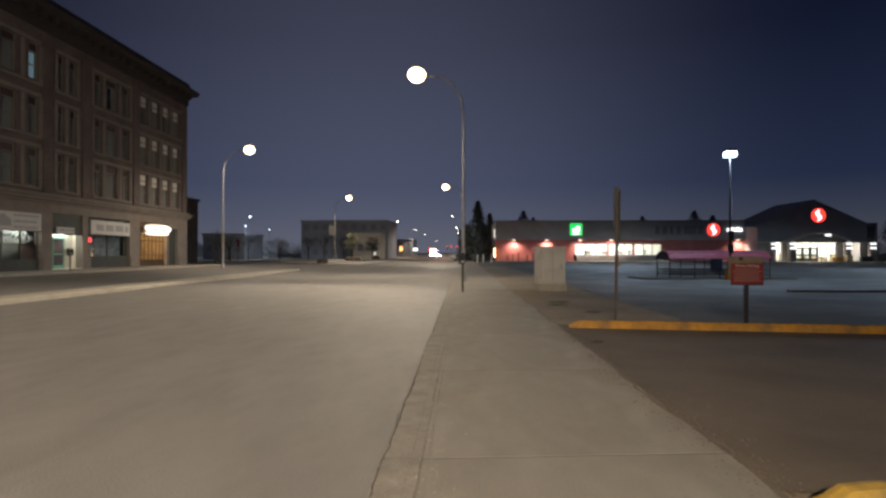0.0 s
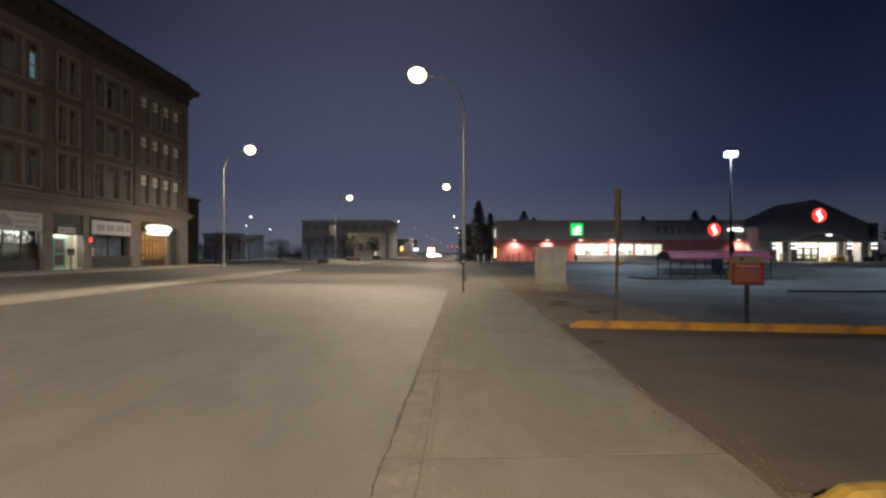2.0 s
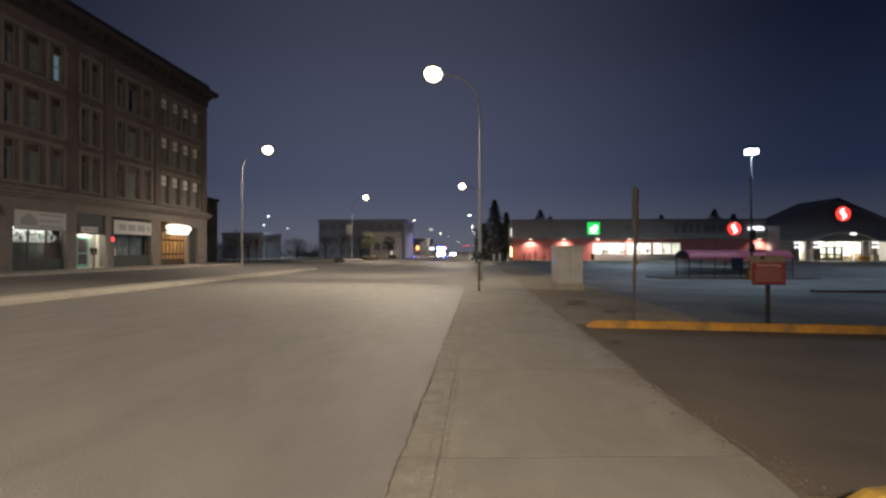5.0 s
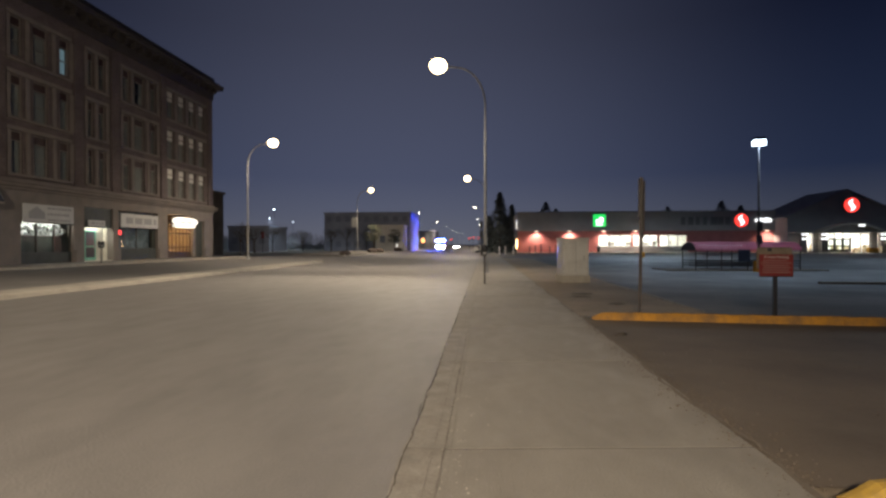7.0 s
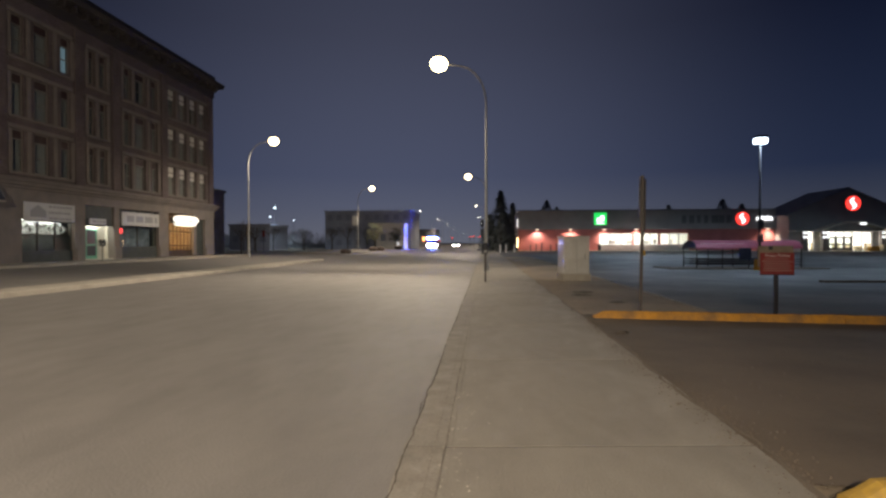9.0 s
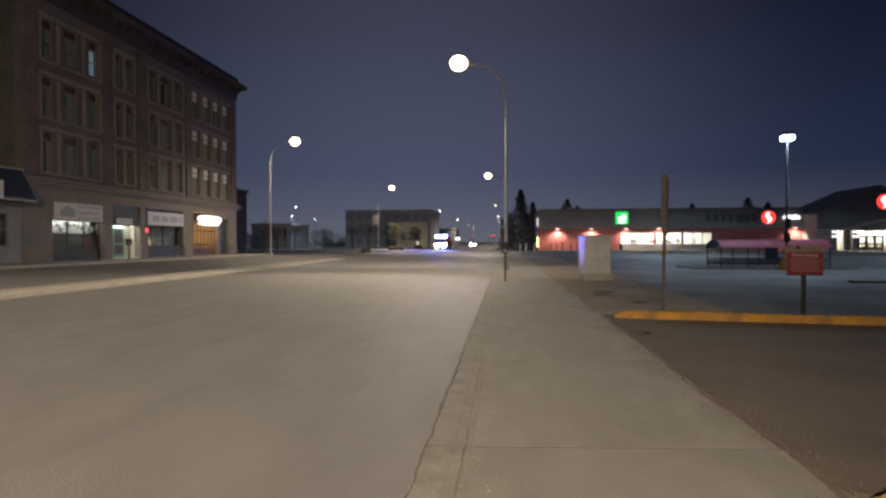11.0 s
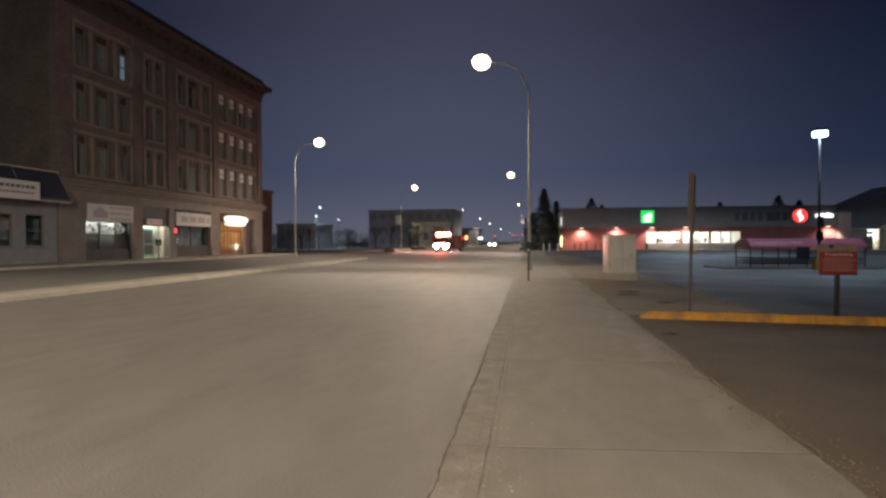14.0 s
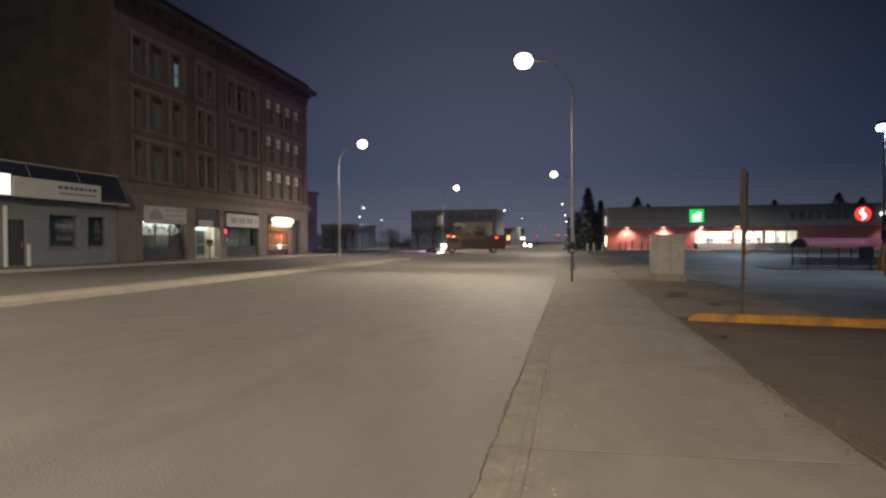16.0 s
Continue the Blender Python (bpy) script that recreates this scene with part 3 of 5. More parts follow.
# ---- brick building ----
def window(parent, y, z, w, h, style, drawn=0.44):
    """One sash window in the facade: frame, panes, dark transom and blind or curtain behind."""
    bm = bmesh.new()
    f = 0.07
    th = 0.55
    for a in ((-w / 2, -w / 2 + f, 0, h), (w / 2 - f, w / 2, 0, h), (-w / 2 + f, w / 2 - f, 0, f), (-w / 2 + f, w / 2 - f, h - f, h),
              (-w / 2 + f, w / 2 - f, h - th - 0.09, h - th), (-w / 2 + f, w / 2 - f, (h - th) * 0.5 - 0.03, (h - th) * 0.5 + 0.03)):
        box(bm, -0.09, 0.0, a[0], a[1], a[2], a[3])
    fr = part("window", bm, "sash", parent)
    fr.matrix_basis = pose(-0.14, y, z)
    part("pane", B(-0.055, -0.045, -w / 2 + f, w / 2 - f, f, h - th - 0.09), "pane", fr)
    if style == "blind":
        part("roller_blind", B(-0.030, -0.016, -w / 2 + f, w / 2 - f, h - 0.95, h - f), "shade", fr, "cream roller blind half drawn")
    else:
        part("transom", B(-0.05, -0.03, -w / 2 + f, w / 2 - f, h - th, h - f), "transom", fr, "dark red transom panel")
    if style == "lit":
        part("lit_blind", B(-0.16, -0.15, -w / 2 + f, w / 2 - f, f, h - th - 0.1), "g_room", fr, "pale blue lit blind")
    else:
        bm = bmesh.new()
        n = 8
        for s in (-1, 1):
            cols = []
            for c in range(n + 1):
                yy = s * (w / 2 - f - (w * drawn) * c / n)
                xx = -0.115 + 0.02 * math.sin(c * 2.3)
                cols.append((bm.verts.new((xx, yy, f)), bm.verts.new((xx, yy, h - th))))
            for p, q in zip(cols, cols[1:]):
                bm.faces.new((p[0], p[1], q[1], q[0]))
        part("curtain", bm, "curtain", fr)
    return fr


def text_bars(parent, x, y0, y1, zs, hs, material, seed):
    """Rows of short plain bars that stand for writing on a board facing +x."""
    rng = random.Random(seed)
    for z, h in zip(zs, hs):
        y = y0 + rng.uniform(0, 0.08) * (y1 - y0)
        while y < y1 - 0.12:
            w = min(rng.uniform(0.25, 0.7) * max(h * 3, 0.3), y1 - y)
            part("lettering", B(x, x + 0.012, y, y + w, z - h / 2, z + h / 2), material, parent)
            y += w + h * 0.6


def brick_building():
    L, H, D = 26.2, 18.5, 22.0
    k = thing("brick_building", pose(-28.7, 29.8, 0.32), "four-storey brown brick commercial building with dark cornice and stone trim", "building")
    bays = {"A": ((1.5, 2.4), (3.2, 4.4), (5.4, 6.25)), "B": ((7.95, 8.65), (9.2, 9.9)),
            "C": ((11.95, 12.8), (13.35, 14.7), (15.55, 16.35)), "D": ((18.0, 19.1), (19.85, 20.95), (21.7, 22.8), (23.5, 24.6))}
    holes, wins = [], []
    for fl, head in enumerate((8.25, 11.7, 15.3)):
        for b, list_ in bays.items():
            rows = list_ + (((7.15, 7.65),) if (b == "B" and fl == 0) else ())
            for a, c in rows:
                z0 = head - (2.6 if fl < 2 else 2.45)
                holes.append((a, c, z0, head))
                style = "blind" if b == "D" else "plain"
                if b == "A" and fl == 2 and a == 5.4:
                    style = "lit"
                wins.append(((a + c) / 2, z0, c - a, head - z0, style))
    fronts = [(2.1, 6.5, 0.0, 2.72), (7.5, 10.6, 0.0, 4.0), (11.2, 16.4, 0.0, 3.95), (17.9, 22.2, 0.0, 4.0), (22.7, 24.4, 0.0, 3.6)]
    part("upper_wall", wall_yz(bmesh.new(), 0, 0.45, 0, L, 5.0, H, holes), "brick", k)
    part("ground_floor_wall", wall_yz(bmesh.new(), 0.06, 0.5, 0, L, 0, 5.0, fronts), "stone", k, "tan stone ground floor front")
    part("side_wall", B(-D, -0.45, 0, 0.45, 0, H - 0.6), "brick_side", k)
    part("side_wall", B(-D, -0.45, L - 0.45, L, 0, H - 0.6), "brick_side", k)
    part("back_wall", B(-D - 0.4, -D, 0, L, 0, H - 0.6), "brick_side", k)
    part("roof", B(-D, -0.45, 0.45, L - 0.45, H - 1.0, H - 0.7), "roof", k)
    for z in (5.0, 8.6, 12.1):
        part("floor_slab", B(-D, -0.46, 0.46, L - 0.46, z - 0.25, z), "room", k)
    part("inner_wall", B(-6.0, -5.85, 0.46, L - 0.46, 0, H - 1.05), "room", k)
    for y in (0.0, 6.55, 10.45, 16.85, 25.15):
        w = 1.0 if y else 1.15
        part("pier", B(0.0, 0.14, y + 0.02, y + w - 0.1, 5.35, 16.2, bevel=0.01), "brick", k)
    for fl, head in enumerate((8.25, 11.7, 15.3)):
        for a, c in ((1.15, 6.45), (7.75, 10.2), (11.6, 16.7), (17.7, 24.95)):
            part("lintel", B(0.0, 0.07, a, c, head + 0.03, head + 0.28, bevel=0.01), "stone", k)
            part("sill", B(0.0, 0.13, a, c, head - 2.78, head - 2.62, bevel=0.015), "stone", k)
    # uprights of pale stone between the windows
    for a in (1.18, 2.6, 4.75, 6.3, 7.7, 8.78, 9.95, 11.6, 12.93, 14.98, 16.42, 19.33, 21.18, 23.03):
        for z0, z1 in ((5.65, 8.22), (9.1, 11.67), (12.75, 15.27)):
            part("window_post", B(0.0, 0.06, a, a + 0.28, z0, z1, bevel=0.01), "stone", k)
    # ledge above the shops
    for z0, z1, o in ((4.62, 4.8, 0.16), (4.8, 5.02, 0.34), (5.02, 5.12, 0.46), (5.12, 5.3, 0.2)):
        part("ledge", B(0.0, o, -0.1, L + 0.1 + o, z0, z1, bevel=0.02), "stone", k)
    # cornice with brackets
    bm = bmesh.new()
    prof = [(0, 16.4), (0.12, 16.45), (0.16, 17.1), (0.35, 17.25), (0.42, 17.45), (0.85, 17.6), (0.95, 17.95), (0.9, 18.05), (0.3, 18.2), (0.2, 18.75), (-0.45, 18.75), (-0.45, 16.4)]
    ends = [[bm.verts.new((px, yy + (px if yy else -px) * 0.9, pz)) for px, pz in prof] for yy in (0.0, L)]
    for q in range(len(prof)):
        r = (q + 1) % len(prof)
        bm.faces.new((ends[0][q], ends[0][r], ends[1][r], ends[1][q]))
    bm.faces.new(ends[0])
    bm.faces.new(ends[1])
    part("cornice", bm, "cornice", k, "dark projecting metal cornice")
    br = part("bracket", B(0.12, 0.72, -0.1, 0.1, 17.05, 17.58, bevel=0.03), "cornice", k)
    br.matrix_basis = pose(0, 0.6, 0)
    for i in range(1, 24):
        share(br, pose(0, 0.6 + i * (L - 1.2) / 23, 0), k)
    folds = random.Random(19)
    for y, z, w, h, style in wins:
        window(k, y, z, w, h, style, folds.choice((0.47, 0.45, 0.47, 0.3, 0.47, 0.38)))
    # pale plinths of the shop piers
    for y in (0.2, 6.6, 10.62, 16.5, 24.5):
        part("plinth", B(0.05, 0.16, y, y + 0.75, 0, 0.9, bevel=0.02), "stone", k)

    # shop fronts: base panel, mullions, panes
    def shop_front(y0, y1, zb, zt, mat_base, bars):
        part("stall_riser", B(-0.3, -0.12, y0, y1, 0, zb, bevel=0.015), mat_base, k)
        bm = bmesh.new()
        for i in range(bars + 1):
            yy = y0 + (y1 - y0) * i / bars
            box(bm, -0.27, -0.17, max(y0, yy - 0.04), min(y1, yy + 0.04), zb, zt)
        box(bm, -0.27, -0.17, y0, y1, zt - 0.08, zt)
        fr = part("shop_window", bm, "frame_dk", k)
        for i in range(bars):
            a, b = y0 + (y1 - y0) * i / bars + 0.045, y0 + (y1 - y0) * (i + 1) / bars - 0.045
            part("pane", B(-0.225, -0.215, a, b, zb + 0.01, zt - 0.085), "pane", fr)
    shop_front(2.12, 6.48, 0.75, 2.70, "darkpanel", 3)
    shop_front(11.22, 16.38, 0.95, 3.93, "darkpanel", 2)
    # screen of dark film and pale merchandise in the first shop's window
    part("window_screen", B(-0.36, -0.33, 2.12, 6.48, 0.75, 1.75), "darkpanel", k, "dark film on the lower window")
    rng = random.Random(3)
    for i in range(34):
        bm = bmesh.new()
        w, h = rng.uniform(0.05, 0.16), rng.uniform(0.18, 0.5)
        pts = [(0.05 * math.sin(t * 3), w * math.sin(t * 2.2 + i), h * (t - 0.5)) for t in (q / 6 for q in range(7))]
        bent_tube(bm, pts, [0.02 + 0.05 * math.sin(math.pi * (q + 0.5) / 7) for q in range(7)], 7)
        o = part("display_piece", bm, "white" if i % 3 else "curtain", k)
        o.matrix_basis = pose(-0.5 - 0.08 * (i % 3), 2.25 + i * 0.122, 2.25 + rng.uniform(-0.22, 0.2), rng.uniform(-60, 60))
    # crumpled pale sheeting hung across the top of the window
    bm = bmesh.new()
    rows = []
    for j in range(9):
        rows.append([bm.verts.new((-0.95 + 0.22 * noise.noise(Vector((i * 0.55, j * 0.7, 3))) + 0.1 * noise.noise(Vector((i * 1.7, j * 1.9, 8))), 2.12 + i * 0.0735, 1.82 + j * 0.12)) for i in range(60)])
    for r, q in zip(rows, rows[1:]):
        for i in range(59):
            bm.faces.new((r[i], r[i + 1], q[i + 1], q[i]))
    part("crumpled_sheet", bm, "white", k, "crumpled white sheeting behind the glass")
    part("shop_tube", B(-0.55, -0.50, 2.3, 6.3, 2.72, 2.77), "g_display", k, "fluorescent tube")
    # added sheet: its colour gives this window a painted sky reflection
    part("reflection_sheet", B(-0.75, -0.7, 11.3, 16.3, 0.6, 3.9), "sky_reflection", k, "pale grey sheet that imitates reflected sky in the window")
    # entrance recess
    part("recess_wall", B(-0.8, -0.7, 7.5, 10.6, 0, 4.0), "cream", k)
    part("recess_side", B(-0.7, -0.44, 10.5, 10.6, 0, 4.0), "cream", k)
    part("recess_side", B(-0.7, -0.44, 7.5, 7.58, 0, 4.0), "cream", k)
    part("recess_step", B(-0.7, 0.05, 7.58, 10.5, 0.0, 0.06), "cream", k)
    part("recess_panel", B(-0.2, -0.08, 7.52, 10.58, 2.5, 3.98), "darkpanel", k)
    bm = bmesh.new()
    for a in ((8.4, 8.52, 0.06, 2.3), (9.48, 9.6, 0.06, 2.3), (8.52, 9.48, 2.18, 2.3), (8.52, 9.48, 0.06, 0.28), (8.52, 9.48, 1.05, 1.15)):
        box(bm, -0.69, -0.62, *a)
    dr = part("door", bm, "greenpaint", k, "green framed glass door")
    part("pane", B(-0.66, -0.65, 8.52, 9.48, 0.28, 2.18), "pane_dark", dr)
    part("door_handle", B(-0.62, -0.56, 9.40, 9.44, 0.95, 1.35), "galv", dr)
    part("recess_lamp", B(-0.6, -0.3, 8.6, 9.4, 3.0, 3.04), "g_shop", k, "glowing ceiling panel")
    # warm lobby
    part("lobby_back", B(-3.5, -3.4, 17.6, 22.6, 0, 4.0), "cream", k)
    part("lobby_side", B(-3.4, -0.45, 17.6, 17.7, 0, 4.0), "cream", k)
    part("lobby_side", B(-3.4, -0.45, 22.4, 22.5, 0, 4.0), "wood", k)
    lf = part("lobby_front", B(-0.3, -0.18, 17.9, 22.2, 0.0, 0.55), "dark_wood", k, "wooden mullioned entrance front")
    for yy in (17.95, 18.5, 19.1, 19.75, 20.35, 20.95, 21.6, 22.15):
        part("mullion", B(-0.3, -0.18, yy - 0.05, yy + 0.05, 0.55, 3.9), "dark_wood", lf)
    for zz in (1.0, 2.3, 3.15):
        part("rail", B(-0.29, -0.19, 17.9, 22.2, zz - 0.06, zz + 0.06), "dark_wood", lf)
    part("pane", B(-0.245, -0.235, 17.95, 22.15, 0.1, 3.85), "pane_clear", lf)
    for yy in (19.0, 20.6):
        bm = bmesh.new()
        part("bulb", ball(bm, (-2.0, yy, 2.75), 0.12, 0.12, 0.12), "g_warm", k, "glowing warm bulb")
    part("room_bulb", ball(bmesh.new(), (-0.7, 20.3, 10.9), 0.07, 0.07, 0.07), "g_warm", k, "glowing bulb behind a window")
    part("bulb_cord", tube(bmesh.new(), (-0.7, 20.3, 10.95), (-0.7, 20.3, 11.85), 0.008, seg=5), "frame_dk", k)
    part("side_door", B(-0.3, -0.2, 22.72, 24.38, 0, 3.58), "darkpanel", k)
    # small dark shed wall beyond the far corner
    return k


brick_building()
lamp("POINT", (-30.6, 49.6, 2.9), 680, (1.0, 0.52, 0.2), 0.15)
lamp("POINT", (-29.08, 39.1, 3.12), 80, (0.95, 1.0, 0.9), 0.08)


def wall_sign(y0, y1, z0, z1, label, seed, x=-28.6, board="signwhite", ink="inkgrey", rows=3, emblem=False):
    k = thing("shop_sign", pose(x, y0, z0), label, "sign", "shop signs")
    w, h = y1 - y0, z1 - z0
    part("board", B(-0.04, 0.04, 0, w, 0, h, bevel=0.01), board, k)
    part("sign_frame", B(-0.05, 0.045, -0.03, w + 0.03, -0.04, -0.001), "frame_dk", k)
    zs = [h * 0.68, h * 0.36] if rows == 2 else [h * (0.82 - 0.66 * i / max(1, rows - 1)) if rows > 1 else h * 0.5 for i in range(rows)]
    text_bars(k, 0.042, w * (0.45 if emblem or rows == 2 else 0.08), w * 0.94, zs, [h * (0.12 if rows > 2 else 0.45)] * rows if rows != 2 else [h * 0.15, h * 0.08], ink, seed)
    if emblem:
        bm = bmesh.new()
        vs = [bm.verts.new((0.043, w * 0.1 + w * 0.3 * a, h * b)) for a, b in ((0, 0.2), (1, 0.2), (1, 0.55), (0.5, 0.88), (0, 0.55))]
        bm.faces.new(vs)
        e = bmesh.ops.extrude_face_region(bm, geom=bm.faces[:])
        bmesh.ops.translate(bm, vec=(0.012, 0, 0), verts=[g for g in e["geom"] if isinstance(g, bmesh.types.BMVert)])
        part("emblem", bm, ink, k)
    return k


wall_sign(32.0, 36.2, 2.98, 4.15, "white shop sign board with grey emblem and small writing", 1, emblem=True)
wall_sign(37.7, 39.4, 2.92, 3.35, "small white sign board above a recessed door", 2, x=-28.62, rows=1)
wall_sign(41.2, 46.1, 2.95, 4.05, "white shop sign board with large grey writing", 5, rows=1)


def oval_sign():
    k = thing("lit_oval_sign", pose(-28.35, 50.1, 3.75), "glowing white oval shop sign on dark backing", "sign")
    def oval(bm, a, b, x0, x1, p=2.6):
        for xx in (x0, x1):
            vs = []
            for i in range(40):
                t = 2 * math.pi * i / 40
                c, s = math.cos(t), math.sin(t)
                vs.append(bm.verts.new((xx, a * abs(c) ** (2 / p) * (1 if c > 0 else -1), b * abs(s) ** (2 / p) * (1 if s > 0 else -1))))
            bm.faces.new(vs)
        bm.verts.ensure_lookup_table()
        for i in range(40):
            j = (i + 1) % 40
            bm.faces.new((bm.verts[i], bm.verts[j], bm.verts[40 + j], bm.verts[40 + i]))
        return bm
    part("backing", oval(bmesh.new(), 2.25, 0.44, -0.25, 0.0), "frame_dk", k)
    part("lit_face", oval(bmesh.new(), 2.18, 0.37, 0.0, 0.06), "g_oval", k, "glowing white face")
    for y in (-0.55, 0.75):
        part("lettering", B(0.062, 0.07, y - 0.45, y + 0.45, -0.16, -0.04), "ink", k)
    part("lower_panel", oval(bmesh.new(), 1.8, 0.2, -0.2, 0.04), "g_oval", k).matrix_basis = pose(0, 0, -0.42)


oval_sign()
k = thing("neon_sign", pose(-28.95, 41.35, 2.35), "small red neon sign in a shop window", "sign")
part("tube", B(-0.03, 0.0, 0.1, 0.42, 0, 0.36, bevel=0.012), "g_neon", k, "glowing red")
part("sign_bracket", B(-0.02, 0.0, 0.22, 0.28, 0.36, 1.6), "frame_dk", k)


# ---- low grey shop ----
def low_shop():
    k = thing("low_shop", pose(-28.7, 13.5, 0.32), "low grey stucco shop with dark blue metal mansard", "building")
    L, H = 16.25, 3.75
    holes = [(11.55, 13.35, 1.0, 2.9), (14.1, 15.4, 1.0, 2.9), (9.2, 10.2, 0.05, 2.5), (3.0, 6.5, 0.9, 2.9)]
    part("front_wall", wall_yz(bmesh.new(), 0, 0.3, 0, L, 0, H, holes), "stucco", k)
    part("side_wall", B(-12, -0.3, 0, 0.3, 0, H), "stucco", k)
    part("back_wall", B(-12.3, -12, 0, L, 0, H), "stucco", k)
    part("roof", B(-12, -0.3, 0.3, L, H, H + 0.2), "roof", k)
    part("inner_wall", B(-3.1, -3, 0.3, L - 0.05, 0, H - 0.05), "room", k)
    for a, b, c, d in (holes[0], holes[1], holes[3]):
        bm = bmesh.new()
        for q in ((a, a + 0.07, c, d), (b - 0.07, b, c, d), (a + 0.07, b - 0.07, c, c + 0.07), (a + 0.07, b - 0.07, d - 0.07, d), (a + 0.07, b - 0.07, (c + d) / 2 - 0.025, (c + d) / 2 + 0.025)):
            box(bm, -0.18, -0.08, *q)
        w = part("window", bm, "sash", k)
        part("pane", B(-0.135, -0.125, a + 0.07, b - 0.07, c + 0.07, d - 0.07), "pane_clear", w)
        part("sill", B(0.0, 0.1, a - 0.05, b + 0.05, c - 0.1, c - 0.01), "stone", k)
        part("planter_box", B(-0.6, -0.25, a + 0.1, b - 0.1, c + 0.02, c + 0.4), "darkpanel", k)
        # sheet behind each pane, coloured as the sky mirrored in the glass
        part("reflection_sheet", B(-0.75, -0.7, a - 0.3, b + 0.3, c - 0.2, d + 0.2), "sky_reflection", k, "pale grey sheet that imitates reflected sky in the window")
    d = part("door", B(-0.22, -0.14, 9.22, 10.18, 0.05, 2.48, bevel=0.01), "frame_dk", k, "dark shop door")
    part("door_handle", B(-0.14, -0.08, 10.02, 10.06, 1.0, 1.3), "galv", d)
    for y in (9.05, 10.3):
        part("door_post", B(0.0, 0.1, y - 0.08, y + 0.08, 0, 3.2 if y < 10 else 1.2, bevel=0.01), "white", k)
    # sloping mansard with seams
    bm = bmesh.new()
    prof = [(0.0, H - 0.15), (1.0, H - 0.1), (1.02, H + 0.1), (0.15, H + 1.75), (-0.3, H + 1.8), (-0.3, H - 0.15)]
    e = [[bm.verts.new((px, yy, pz)) for px, pz in prof] for yy in (-0.3, L - 0.05)]
    for q in range(len(prof)):
        r = (q + 1) % len(prof)
        bm.faces.new((e[0][q], e[0][r], e[1][r], e[1][q]))
    bm.faces.new(e[0])
    bm.faces.new(e[1])
    m = part("mansard", bm, "awning", k, "dark blue metal mansard")
    for i in range(6):
        yy = L - 0.1 - i * 3.05
        part("seam", tube(bmesh.new(), (1.04, yy, H + 0.1), (0.17, yy, H + 1.77), 0.022, seg=6), "stucco", m)
    part("edge_trim", B(0.98, 1.06, -0.3, L - 0.05, H - 0.14, H - 0.04), "kerb", m)
    part("edge_trim", B(0.1, 0.2, -0.3, L - 0.05, H + 1.75, H + 1.82), "kerb", m)
    return k


low_shop()
k = wall_sign(22.1, 27.4, 3.95, 4.98, "long white shop sign board with blue writing on a mansard", 11, x=-27.55, ink="ink", rows=2)
wall_sign(19.4, 21.95, 4.0, 5.05, "white shop sign board lit from inside", 12, x=-27.55, board="g_oval", ink="ink", rows=0)


# ---- parking meters ----
def parking_meter(x, y, z, label, twin=False):
    k = thing("parking_meter", pose(x, y, z), label, "parking meter", "parking meters")
    part("post", tube(bmesh.new(), (0, 0, -0.03), (0, 0, 1.12), 0.036, seg=10), "rust", k)
    for dx in ((-0.13, 0.13) if twin else (0,)):
        bm = bmesh.new()
        ball(bm, (dx, 0, 1.34), 0.12, 0.09, 0.18, 14, 10)
        box(bm, dx - 0.085, dx + 0.085, -0.065, 0.065, 1.08, 1.3, bevel=0.02)
        hd = part("meter_head", bm, "darkmetal", k, "dark cast metal head")
        part("display_window", B(dx - 0.06, dx + 0.06, -0.095, -0.08, 1.35, 1.42), "pane_dark", hd)
        part("coin_plate", B(dx - 0.05, dx + 0.05, -0.085, -0.066, 1.12, 1.22, bevel=0.004), "galv", hd)
    if twin:
        part("yoke", B(-0.2, 0.2, -0.04, 0.04, 1.03, 1.078, bevel=0.01), "darkmetal", k)
    part("collar", tube(bmesh.new(), (0, 0, 1.04), (0, 0, 1.1), 0.05, seg=10), "darkmetal", k)


parking_meter(0.0, 21.2, 0.0, "parking meter with dark head on a grey post by the kerb")
parking_meter(-26.2, 35.7, 0.30, "twin-headed dark parking meter on the opposite pavement", True)


# ---- utility cabinet, sign posts ----
def utility_cabinet():
    k = thing("utility_cabinet", pose(3.05, 21.6, 0.01, 0, 0, 3), "beige steel utility cabinet on a concrete base", "utility box")
    w, d = 0.98, 1.3
    part("concrete_base", B(-0.05, w + 0.05, -0.05, d + 0.05, -0.05, 0.28, bevel=0.02), "kerb", k)
    part("body", B(0, w, 0, d, 0.28, 1.68, bevel=0.015), "cabinet", k)
    part("lid", B(-0.03, w + 0.03, -0.03, d + 0.03, 1.68, 1.75, bevel=0.02), "cabinet", k)
    dr = part("door", B(0.03, w - 0.03, -0.022, -0.001, 0.34, 1.63, bevel=0.008), "cabinet", k)
    part("door_handle", B(w - 0.2, w - 0.16, -0.05, -0.022, 0.85, 1.05, bevel=0.006), "galv", dr)
    part("seam", B(w / 2 - 0.004, w / 2 + 0.004, -0.026, -0.02, 0.36, 1.61), "darkmetal", dr)
    for z in (0.5, 1.45):
        part("hinge", tube(bmesh.new(), (0.02, -0.02, z), (0.02, -0.02, z + 0.12), 0.014, seg=8), "galv", dr)
    part("side_panel", B(-0.012, -0.001, 0.06, d - 0.06, 0.36, 1.6, bevel=0.004), "cabinet", k)
    part("notice", B(-0.018, -0.013, 0.2, 0.5, 1.2, 1.5), "signwhite", k)


utility_cabinet()


